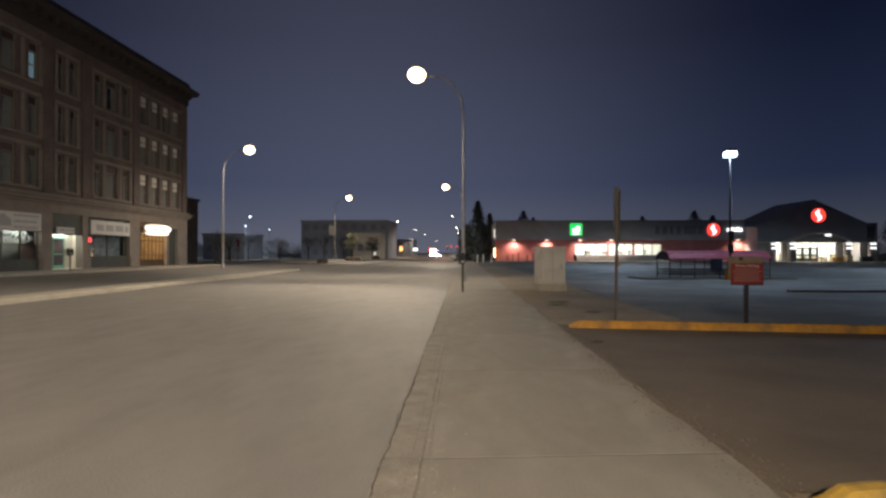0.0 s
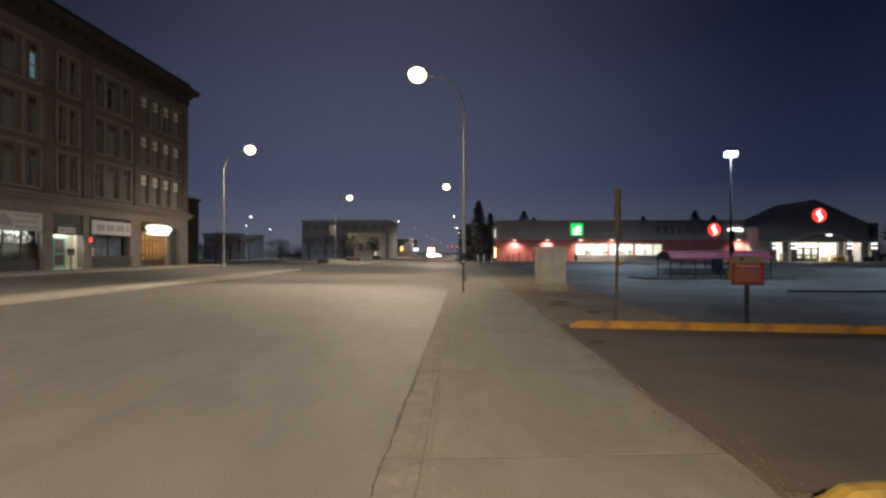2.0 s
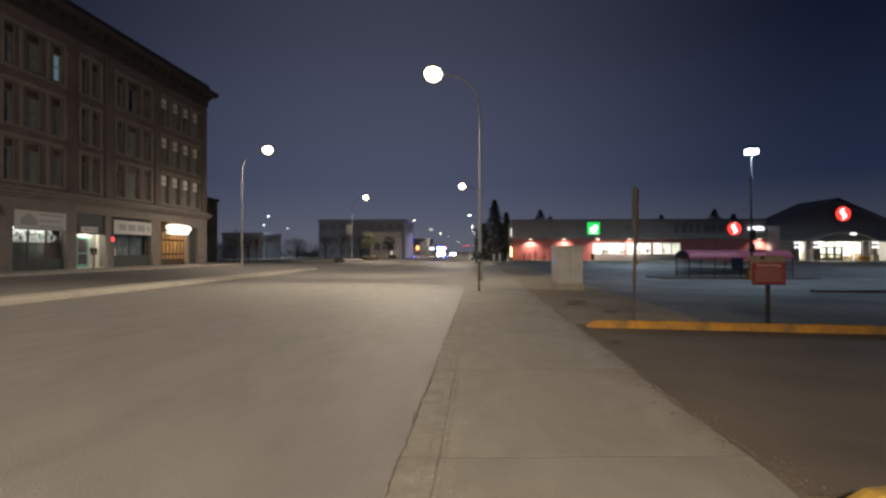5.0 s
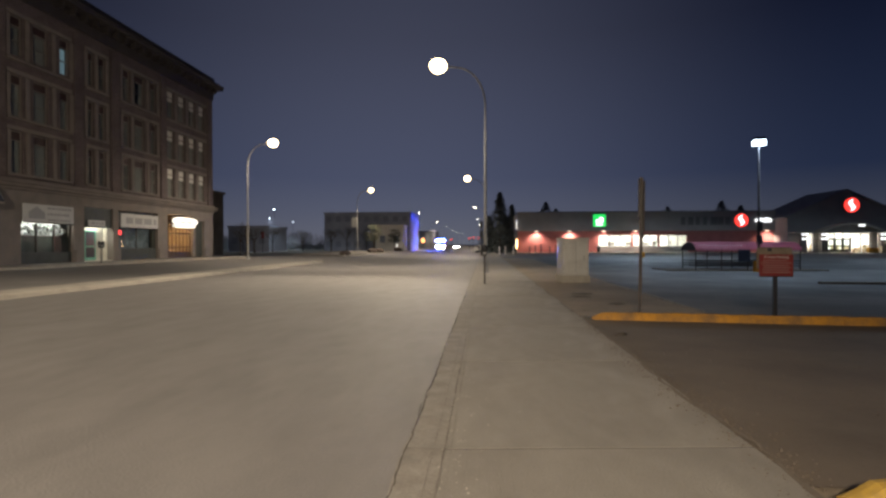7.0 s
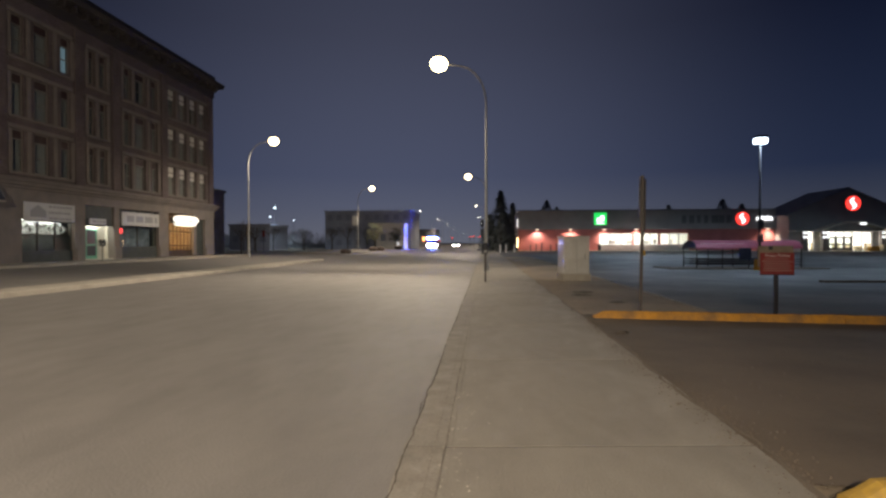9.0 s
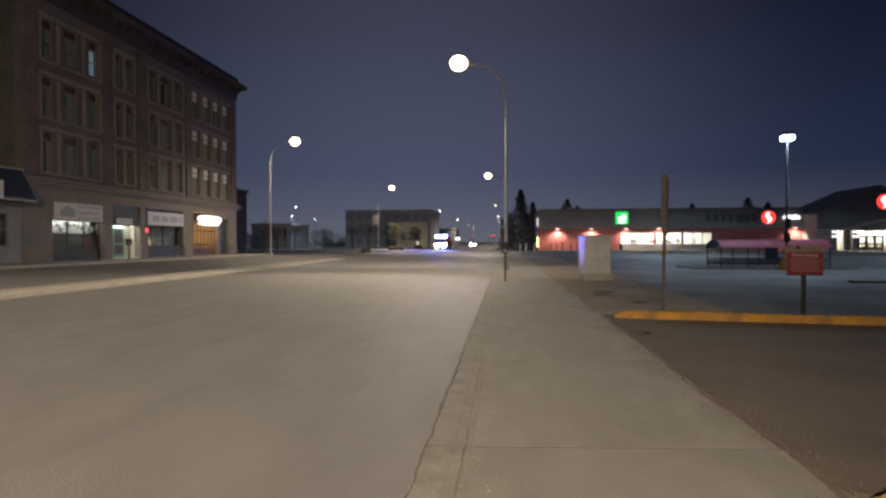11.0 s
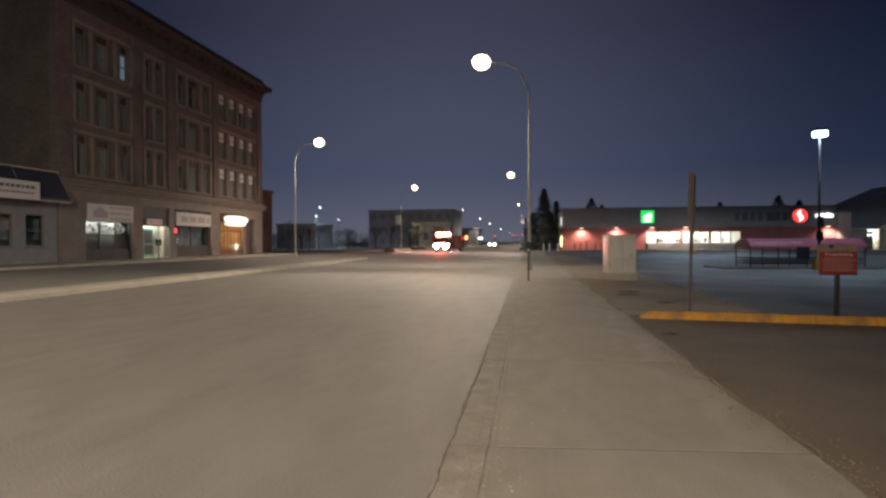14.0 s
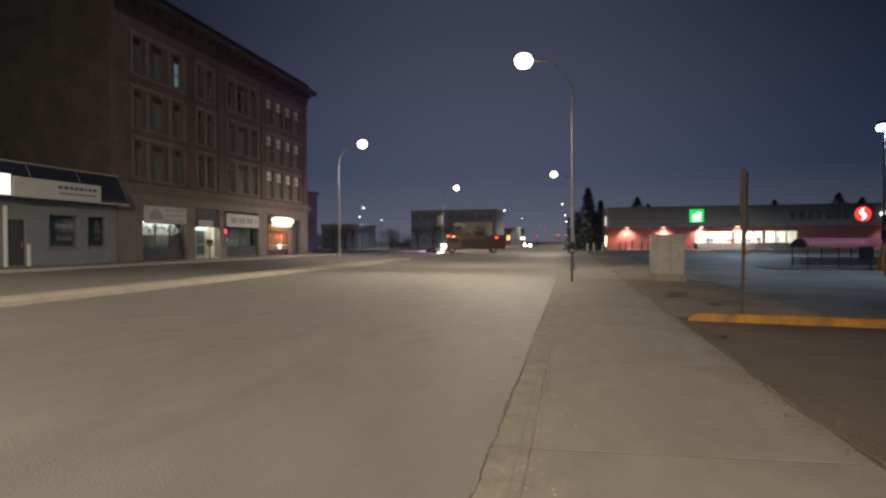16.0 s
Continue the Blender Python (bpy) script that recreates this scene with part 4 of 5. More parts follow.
def edge_on_sign():
    k = thing("traffic_sign", pose(3.20, 11.62, 0.0, 0.0, 0.8, -11), "steel sign post with two plates seen edge-on", "sign")
    part("post", B(-0.03, 0.03, -0.02, 0.02, -0.1, 2.88), "rust", k)
    part("plate", B(-0.055, -0.035, -0.20, 0.20, 2.0, 2.86, bevel=0.006), "rust", k, "weathered sign plate")
    part("plate", B(0.035, 0.055, -0.20, 0.20, 1.75, 2.80, bevel=0.006), "rust", k, "weathered back plate")
    for z in (1.5, 2.1, 2.6):
        part("bolt", tube(bmesh.new(), (-0.07, 0, z), (0.07, 0, z), 0.012, seg=6), "galv", k)


edge_on_sign()


def text_mesh(parent, body, size, m, material):
    c = bpy.data.curves.new("lettering", "FONT")
    c.body, c.size, c.align_x, c.align_y, c.extrude = body, size, "CENTER", "CENTER", 0.001
    o = bpy.data.objects.new("lettering", c)
    scene.collection.objects.link(o)
    me = bpy.data.meshes.new_from_object(o.evaluated_get(bpy.context.evaluated_depsgraph_get()))
    bpy.data.objects.remove(o)
    me.materials.clear()
    me.materials.append(M[material])
    ob = new("lettering", me)
    ob.parent, ob.matrix_basis = parent, m
    return ob


def red_notice():
    k = thing("parking_notice", pose(5.85, 11.55, 0.0, 0, 0, -4), "red parking notice board on a dark post behind a yellow kerb", "sign")
    part("post", B(-0.035, 0.035, -0.03, 0.03, -0.1, 1.22), "darkmetal", k)
    b = part("board", B(-0.315, 0.315, -0.06, -0.03, 0.855, 1.29, bevel=0.006), "redsign", k)
    part("rim", B(-0.32, 0.32, -0.055, -0.029, 0.838, 0.855), "darkmetal", b)
    part("back_board", B(-0.325, 0.335, 0.03, 0.06, 1.0, 1.43, bevel=0.006), "wood", k, "pale board fixed behind")
    text_mesh(b, "Private Parking", 0.076, pose(0, -0.062, 1.235, 90), "signwhite")
    rng = random.Random(2)
    for i in range(6):
        part("text_line", B(-0.29 + rng.uniform(0, 0.05), 0.29 - rng.uniform(0, 0.1), -0.064, -0.061, 1.16 - i * 0.047, 1.170 - i * 0.047), "letters", b)
    part("emblem", B(-0.13, -0.05, 0.024, 0.029, 1.35, 1.42), "darkmetal", k)


red_notice()


# ---- supermarket ----
def supermarket():
    Y = 92.0
    k = thing("supermarket", pose(0, Y, 0.15), "long low supermarket with red painted wall and grey fascia", "building")
    x0, x1 = 5.5, 68.0
    F0, F1 = 3.55, 6.6

    def frontal(bm, xa, xb, za, zb, holes, thick=0.4):
        """A wall facing -y at local y 0."""
        wall_yz(bm, 0, thick, xa, xb, za, zb, holes)
        for v in bm.verts:
            v.co = Vector((v.co.y, -v.co.x, v.co.z))
        return bm
    glaz = [(18.7, 24.0), (24.3, 28.2), (28.5, 32.9)]
    part("front_wall", frontal(bmesh.new(), x0, 46.4, 0, F0, [(a, b, 0.95, 2.9) for a, b in glaz]), "storered", k)
    part("fascia", B(x0 - 0.1, 46.35, -0.5, 0.35, F0, F1, bevel=0.02), "fascia", k, "grey brown fascia band")
    part("coping", B(x0 - 0.2, 46.35, -0.6, 0.45, F1, F1 + 0.15), "roof", k)
    part("side_wall", B(x0, x0 + 0.4, 0.4, 40, 0, F1), "fascia", k)
    part("roof", B(x0 + 0.4, x1, 0.4, 40, F1 - 0.5, F1 - 0.3), "roof", k)
    part("back_wall", B(x0, x1, 40, 40.4, 0, F1), "fascia", k)
    part("side_wall", B(x1 - 0.4, x1, 0.4, 40, 0, F1 - 0.5), "fascia", k)
    part("shop_floor", B(x0 + 0.4, x1 - 0.4, 0.41, 12, 0.0, 0.04), "tile", k)
    part("inner_wall", B(x0 + 0.4, x1 - 0.4, 9, 9.2, 0, F1 - 0.6), "tile", k)
    part("shop_ceiling", B(x0 + 0.4, x1 - 0.4, 0.41, 9, 3.6, 3.7), "tile", k)
    for i in range(5):
        part("ceiling_tube", B(19 + i * 2.9, 21.2 + i * 2.9, 1.2, 1.5, 3.4, 3.5), "g_store", k, "glowing ceiling tube")
        part("ceiling_tube", B(19 + i * 2.9, 21.2 + i * 2.9, 5.2, 5.5, 3.4, 3.5), "g_store", k, "glowing ceiling tube")
    rng = random.Random(7)
    for a, b in glaz:
        n = 3
        w = part("window", B(a, b, 0.1, 0.22, 0.95, 1.03), "frame_dk", k)
        part("head_rail", B(a, b, 0.1, 0.22, 2.82, 2.9), "frame_dk", w)
        for i in range(n + 1):
            xx = a + (b - a) * i / n
            part("mullion", B(max(a, xx - 0.05), min(b, xx + 0.05), 0.1, 0.22, 1.03, 2.82), "frame_dk", w)
        for i in range(n):
            part("pane", B(a + (b - a) * i / n + 0.06, a + (b - a) * (i + 1) / n - 0.06, 0.15, 0.16, 1.03, 2.82), "pane", w)
    for xx, w, z in ((20.2, 1.2, 1.75), (23.1, 0.9, 1.7), (25.6, 1.1, 1.65), (27.4, 0.6, 1.9), (30.2, 0.25, 1.9)):
        part("notice", B(xx, xx + w, 0.3, 0.32, 1.15, z), "letters", k)
    part("plinth_band", B(18.6, 33.0, -0.05, -0.001, 0, 0.93), "fascia", k, "grey panel below the windows")
    # wall lamps washing the red wall
    for xx in (8.55, 14.0, 19.5, 24.6, 45.2):
        part("wall_lamp", B(xx - 0.25, xx + 0.25, -0.42, -0.1, 3.42, 3.54, bevel=0.02), "g_wall", k, "glowing downlight")
    # unlit raised letters as plain blocks
    for i, w in enumerate((0.85, 1.0, 0.75, 0.75, 1.35, 1.05, 0.95)):
        xx = 31.7 + i * 1.16
        part("sign_block", B(xx, xx + w * 0.8, -0.62, -0.51, 4.45, 5.75, bevel=0.03), "sign_block", k)
    part("store_corner_lamp", B(5.2, 5.35, -0.75, -0.6, 3.9, 5.3), "g_oval", k, "glowing upright tube")
    part("store_corner_lamp", B(5.25, 5.35, -0.75, -0.6, 0.6, 2.2), "g_warm", k, "glowing warm upright tube")
    part("tube_bracket", B(5.2, 5.42, -0.6, 0.4, 4.4, 4.5), "darkmetal", k)
    part("kerb_walk", B(x0 - 1, 42, -3.2, -0.02, -0.1, 0.07, bevel=0.02), "kerb", k, "pale concrete walk along the wall")

    # gabled entrance block
    ex0, ex1, ey = 46.4, 63.2, -4.0
    cx = (ex0 + ex1) / 2
    cols = (47.8, 50.6, 59.0, 62.6)
    part("entrance_wall", frontal(bmesh.new(), ex0, ex1, 0, 5.5, [(48.2, 50.1, 0.1, 3.0), (51.0, 58.6, 0.05, 3.1), (59.5, 62.1, 0.1, 3.0)]), "fascia", k).matrix_basis = pose(0, ey, 0)
    for xx in (ex0, ex1 - 0.3):
        part("entrance_side", B(xx, xx + 0.3, ey + 0.4, 0, 0, 5.5), "fascia", k)
    bm = bmesh.new()
    pr = [(ex0 - 0.6, 5.45), (cx, 9.4), (ex1 + 0.6, 5.45)]
    a = [bm.verts.new((x, ey - 0.25, z)) for x, z in pr]
    b = [bm.verts.new((x, 6, z)) for x, z in pr]
    bm.faces.new(a)
    bm.faces.new(b)
    for q in range(3):
        bm.faces.new((a[q], a[(q + 1) % 3], b[(q + 1) % 3], b[q]))
    part("gable", bm, "fascia", k)
    for s in (-1, 1):
        bm = bmesh.new()
        e = cx + s * (ex1 - ex0 + 1.6) / 2
        v = [bm.verts.new(p) for p in ((e, ey - 0.5, 5.3), (cx, ey - 0.5, 9.5), (cx, 6.2, 9.5), (e, 6.2, 5.3), (e, ey - 0.5, 5.48), (cx, ey - 0.5, 9.7), (cx, 6.2, 9.7), (e, 6.2, 5.48))]
        for f in ((0, 1, 2, 3), (4, 5, 6, 7), (0, 1, 5, 4), (2, 3, 7, 6), (0, 3, 7, 4), (1, 2, 6, 5)):
            bm.faces.new([v[i] for i in f])
        part("roof_slope", bm, "roof", k)
    # arched canopy on columns
    bm = bmesh.new()
    n = 16
    rings = []
    for i in range(n + 1):
        t = i / n
        xx = 50.3 + 9.0 * t
        zz = 3.05 + 1.2 * math.sin(math.pi * t)
        rings.append([bm.verts.new(p) for p in ((xx, ey - 2.2, zz), (xx, ey - 0.02, zz), (xx, ey - 0.02, zz + 0.3), (xx, ey - 2.2, zz + 0.3))])
    for r, s in zip(rings, rings[1:]):
        for q in range(4):
            bm.faces.new((r[q], r[(q + 1) % 4], s[(q + 1) % 4], s[q]))
    bm.faces.new(rings[0])
    bm.faces.new(rings[-1])
    part("arched_canopy", bm, "cream", k, "pale arched entrance canopy")
    for xx in cols:
        part("column", B(xx - 0.35, xx + 0.35, ey - 2.0, ey - 1.3, 0, 2.95, bevel=0.03), "stone", k)
        for s in (-0.25, 0.25):
            for z in (2.1, 2.75):
                part("column_lamp", B(xx + s - 0.16, xx + s + 0.16, ey - 2.16, ey - 2.02, z - 0.12, z + 0.12, bevel=0.03), "g_white", k, "glowing wall lamp")
    part("canopy_beam", B(ex0, ex1, ey - 2.0, ey - 0.02, 2.96, 3.1), "cream", k)
    part("canopy_lamp", B(55.4, 56.2, ey - 2.3, ey - 2.15, 3.95, 4.2), "g_white", k, "glowing floodlight")
    # doors
    for i in range(4):
        xa = 51.1 + i * 1.15
        bm = bmesh.new()
        for q in ((xa, xa + 0.17, 0.08, 2.2), (xa + 0.95, xa + 1.12, 0.08, 2.2), (xa + 0.17, xa + 0.95, 1.98, 2.2), (xa + 0.17, xa + 0.95, 0.08, 0.5), (xa + 0.17, xa + 0.95, 0.92, 1.12)):
            box(bm, q[0], q[1], ey + 0.1, ey + 0.18, q[2], q[3])
        d = part("door", bm, "frame_dk", k, "dark framed glass door")
        part("pane", B(xa + 0.17, xa + 0.95, ey + 0.135, ey + 0.145, 0.5, 1.98), "pane", d)
    bm = bmesh.new()
    for xx in (51.05, 52.2, 53.4, 54.6, 55.8, 57.2, 58.55):
        box(bm, xx - 0.04, xx + 0.04, ey + 0.2, ey + 0.28, 0.06, 2.93)
    box(bm, 51.0, 58.6, ey + 0.2, ey + 0.28, 2.12, 2.2)
    part("glazing_bars", bm, "frame_dk", k)
    part("lobby_back", B(ex0 + 0.3, ex1 - 0.3, ey + 3.4, ey + 3.6, 0, 5.2), "tile", k)
    part("lobby_ceiling", B(ex0 + 0.3, ex1 - 0.3, ey + 0.42, ey + 3.4, 3.2, 3.3), "tile", k)
    for i in range(5):
        part("ceiling_tube", B(47.5 + i * 3.0, 49.8 + i * 3.0, ey + 1.2, ey + 1.5, 3.12, 3.19), "g_store", k, "glowing ceiling tube")
    for i in range(9):
        part("display_stack", B(48.0 + i * 1.6, 48.9 + i * 1.6, ey + 2.2, ey + 2.9, 0, rng.uniform(0.7, 1.6), bevel=0.03), "goods", k)
    for xx, w, h, m in ((56.4, 1.3, 0.75, "yellow"), (58.2, 0.8, 1.0, "goods"), (60.4, 1.5, 0.8, "darkpanel"), (63.4, 4.5, 0.75, "frame_dk")):
        part("display_bin", B(xx, xx + w, ey - 2.9, ey - 2.25, 0, h, bevel=0.03), m, k)
    part("entrance_walk", B(ex0 - 1, ex1 + 4, ey - 4.2, ey - 0.03, -0.1, 0.06, bevel=0.02), "kerb", k)
    return k


supermarket()
for xx in (8.55, 14.0, 19.5, 24.6, 45.2):
    lamp("SPOT", (xx, 91.15, 3.4), 850, (1.0, 0.74, 0.60), 0.1, 140, 0.7, (xx, 92.3, 0))


def disc_sign(x, y, z, r, label):
    """Round lit sign: red disc with a pale winding band."""
    k = thing("round_sign", pose(x, y, z), label, "sign", "round store signs")
    part("case", tube(bmesh.new(), (0, 0.3, 0), (0, -0.02, 0), r * 1.04, seg=32), "frame_dk", k)
    part("red_face", tube(bmesh.new(), (0, -0.021, 0), (0, -0.06, 0), r, seg=32), "g_red", k, "glowing red face")
    bm = bmesh.new()
    rows = []
    for i in range(19):
        u = -1 + i / 9
        mid, half, z = -0.27 * r * math.sin(math.pi * u) + 0.16 * r * u, 0.31 * r * math.cos(0.47 * math.pi * u), 0.86 * r * u
        rows.append([bm.verts.new((mid + e * half, y, z)) for e, y in ((-1, -0.061), (1, -0.061), (1, -0.085), (-1, -0.085))])
    for p, q in zip(rows, rows[1:]):
        for j in range(4):
            bm.faces.new((p[j], p[(j + 1) % 4], q[(j + 1) % 4], q[j]))
    bm.faces.new(rows[0])
    bm.faces.new(rows[-1])
    part("pale_curve", bm, "g_white", k, "glowing white curve")


disc_sign(41.0, 91.2, 5.3, 1.03, "round red and white lit store sign on the fascia")
disc_sign(55.3, 87.3, 7.35, 1.08, "round red and white lit store sign on the gable")
k = thing("green_sign", pose(18.75, 91.45, 5.4), "square green lit sign with white shape on the fascia", "sign")
part("case", B(-1.05, 1.05, -0.02, 0.2, -1.05, 1.05, bevel=0.02), "frame_dk", k)
part("green_face", B(-1.0, 1.0, -0.06, -0.021, -1.0, 1.0), "g_green", k, "glowing green face")
bm = bmesh.new()
box(bm, -0.55, 0.1, -0.09, -0.061, -0.45, 0.15)
box(bm, 0.0, 0.6, -0.09, -0.061, -0.35, 0.5)
part("white_shape", bm, "g_white", k, "glowing white block shape")
part("lettering", B(-0.6, 0.6, -0.08, -0.061, -0.8, -0.62), "g_white", k)
k = thing("white_lit_sign", pose(43.3, 91.4, 5.05), "small white lit sign on the fascia", "sign")
for i in range(5):
    part("lettering", B(i * 0.5, i * 0.5 + 0.4, -0.12, 0.1, 0, 0.62 if i % 2 else 0.48, bevel=0.03), "g_white", k, "glowing white block")
for i in range(7):
    xx = 7.2 + i * 0.9 + (0.5 if i > 2 else 0)
    k = thing("bollard", pose(xx, 88.6, 0.21), "short dark bollard on the store walk", "bollard", "store bollards")
    part("post", tube(bmesh.new(), (0, 0, -0.03), (0, 0, 0.95 + 0.2 * (i % 3)), 0.1, seg=8), "darkmetal", k)
    part("cap", ball(bmesh.new(), (0, 0, 0.95 + 0.2 * (i % 3)), 0.1, 0.1, 0.06, 8, 5), "darkmetal", k)


k = thing("waste_bin", pose(18.55, 91.0, 0.21), "dark waste bin beside the store windows", "waste bin")
part("bin_body", tube(bmesh.new(), (0, 0, -0.02), (0, 0, 0.85), 0.24, 0.28, 14), "darkmetal", k)
part("bin_lid", tube(bmesh.new(), (0, 0, 0.85), (0, 0, 1.02), 0.3, 0.2, 14), "blackplastic", k)


# ---- cart shelter and parking lot lamp ----
def cart_shelter():
    k = thing("cart_shelter", pose(11.92, 32.1, 0.0, 0, 0, 3), "red barrel-roofed shopping cart shelter on a dark kerb island", "cart shelter")
    Lx, Wy = 5.95, 1.9
    part("island", B(-1.6, Lx + 1.2, -0.5, Wy + 0.5, -0.05, 0.05, bevel=0.02), "drive", k)
    for xx in (0.05, 1.5, 2.97, 4.45, Lx - 0.05):
        for yy in (0.05, Wy - 0.05):
            part("post", tube(bmesh.new(), (xx, yy, 0.0), (xx, yy, 1.13), 0.03, seg=8), "rust", k)
        bm = bmesh.new()
        pts = [(xx, Wy / 2 - Wy / 2 * math.cos(t), 1.13 + 0.45 * math.sin(t)) for t in (math.pi * i / 10 for i in range(11))]
        part("rib", bent_tube(bm, pts, [0.028] * 11, 6), "rust", k)
    for i in range(4):
        a, b = 0.02 + i * Lx / 4, (i + 1) * Lx / 4 - 0.01
        bm = bmesh.new()
        rows = []
        for j in range(13):
            t = math.pi * j / 12
            y, z = Wy / 2 - (Wy / 2 + 0.05) * math.cos(t), 1.14 + 0.47 * math.sin(t)
            rows.append([bm.verts.new((a, y, z)), bm.verts.new((b, y, z)), bm.verts.new((b, y * 0.98 + 0.02, z + 0.015)), bm.verts.new((a, y * 0.98 + 0.02, z + 0.015))])
        for r, s in zip(rows, rows[1:]):
            for q in range(4):
                bm.faces.new((r[q], r[(q + 1) % 4], s[(q + 1) % 4], s[q]))
        part("roof_sheet", bm, "canopy", k, "red curved plastic roof sheet")
    bm = bmesh.new()
    vs = [bm.verts.new((-0.03, Wy / 2 - Wy / 2 * math.cos(t), 1.14 + 0.44 * math.sin(t))) for t in (math.pi * i / 12 for i in range(13))]
    bm.faces.new(vs)
    e = bmesh.ops.extrude_face_region(bm, geom=bm.faces[:])
    bmesh.ops.translate(bm, vec=(0.02, 0, 0), verts=[g for g in e["geom"] if isinstance(g, bmesh.types.BMVert)])
    part("end_panel", bm, "awning", k)
    for yy in (0.05, Wy / 2, Wy - 0.05):
        for z in (0.26, 0.40, 0.54):
            part("rail", tube(bmesh.new(), (0.05, yy, z), (Lx - 0.05, yy, z), 0.024, seg=6), "darkmetal", k)
    # row of white dots modelled in place of lights reflected in the roof
    cap = part("glint_dot", ball(bmesh.new(), (0, 0, 0), 0.028, 0.028, 0.028, 8, 6), "white", k, "small white dot that imitates a reflected light")
    dot_poses = [pose(0.35 + 0.165 * i, Wy / 2 - (Wy / 2 + 0.05) * math.cos(0.62), 1.155 + 0.47 * math.sin(0.62)) for i in range(15)]
    cap.matrix_basis = dot_poses[0]
    for m in dot_poses[1:]:
        share(cap, m, k)
    part("hanging_panel", B(2.36, 3.04, -0.09, -0.065, 0.50, 1.18, bevel=0.005), "awning", k, "dark blue sign panel")


cart_shelter()
def lot_lamp(x, y, h, turn, watts, spread, blend):
    """A pole lamp of the parking lot with two floodlight heads at height h."""
    k = thing("parking_lot_lamp", pose(x, y, gz(x, y), 0, 0, turn), "tall dark pole lamp with cool white floodlights in the parking lot", "street lamp", "parking lot lamps")
    part("concrete_foot", tube(bmesh.new(), (0, 0, -0.05), (0, 0, 0.58), 0.29, 0.26, 14), "yellow", k, "yellow painted concrete foot")
    part("base_plate", B(-0.15, 0.15, -0.15, 0.15, 0.58, 0.605, bevel=0.006), "darkmetal", k)
    part("pole", tube(bmesh.new(), (0, 0, 0.6), (0, 0, h), 0.07, 0.05, 10), "darkmetal", k)
    part("cross_arm", B(-0.05, 0.05, -0.05, 0.05, h - 0.05, h + 0.15, bevel=0.01), "darkmetal", k)
    part("junction_box", B(-0.13, 0.13, -0.17, -0.05, 2.2, 2.75, bevel=0.01), "darkmetal", k)
    part("sign_panel", B(-0.17, 0.17, -0.085, -0.07, 1.5, 1.98, bevel=0.004), "awning", k, "small dark sign panel")
    for s in (-1, 1):
        hd = part("lamp_head", B(s * 0.03, s * 0.29, -0.28, 0.22, h + 0.07, h + 0.21, bevel=0.04), "darkmetal", k)
        part("lens", B(s * 0.04, s * 0.275, -0.25, 0.19, h - 0.2, h + 0.068, bevel=0.03), "g_cool", hd, "glowing cool white lens")
    lamp("SPOT", (x, y - 0.16, h - 0.12), watts, COOL, 0.3, spread, blend)


lot_lamp(14.85, 31.0, 7.05, 0, 2700, 150, 0.6)
lot_lamp(17.9, 64.0, 8.35, 75, 8500, 177, 0.15)
lot_lamp(42.0, 50.0, 8.35, 0, 9500, 178, 0.1)


# ---- trees ----
def conifer(x, y, h, seed, spread=0.24, dense=110):
    rng = random.Random(seed)
    k = thing("conifer_tree", pose(x, y, gz(x, y) - 0.02), "dark tall spruce tree with ragged crown", "tree", "dark conifers")
    part("trunk", tube(bmesh.new(), (0, 0, -0.1), (0, 0, h * 0.97), h * 0.018, 0.015, 8), "bark", k)
    bm = bmesh.new()
    for i in range(int(dense * h)):
        z = h * (0.08 + 0.92 * rng.random() ** 1.25)
        reach = spread * (h - z) * rng.uniform(0.35, 1.15) + 0.15
        a = rng.uniform(0, 2 * math.pi)
        r = reach * rng.uniform(0.45, 1)
        c = Vector((math.cos(a) * r, math.sin(a) * r, z - 0.35 * r))
        s = rng.uniform(0.2, 0.5)
        out = Vector((math.cos(a), math.sin(a), -0.5))
        side = Vector((-math.sin(a), math.cos(a), 0))
        p = [c - out * s * 0.5 - side * s * 0.3, c + side * s * 0.55 + Vector((0, 0, 0.08)), c + out * s * 1.2, c - side * s * 0.55]
        bm.faces.new([bm.verts.new(q) for q in p])
    part("crown", bm, "needle", k)
    return k


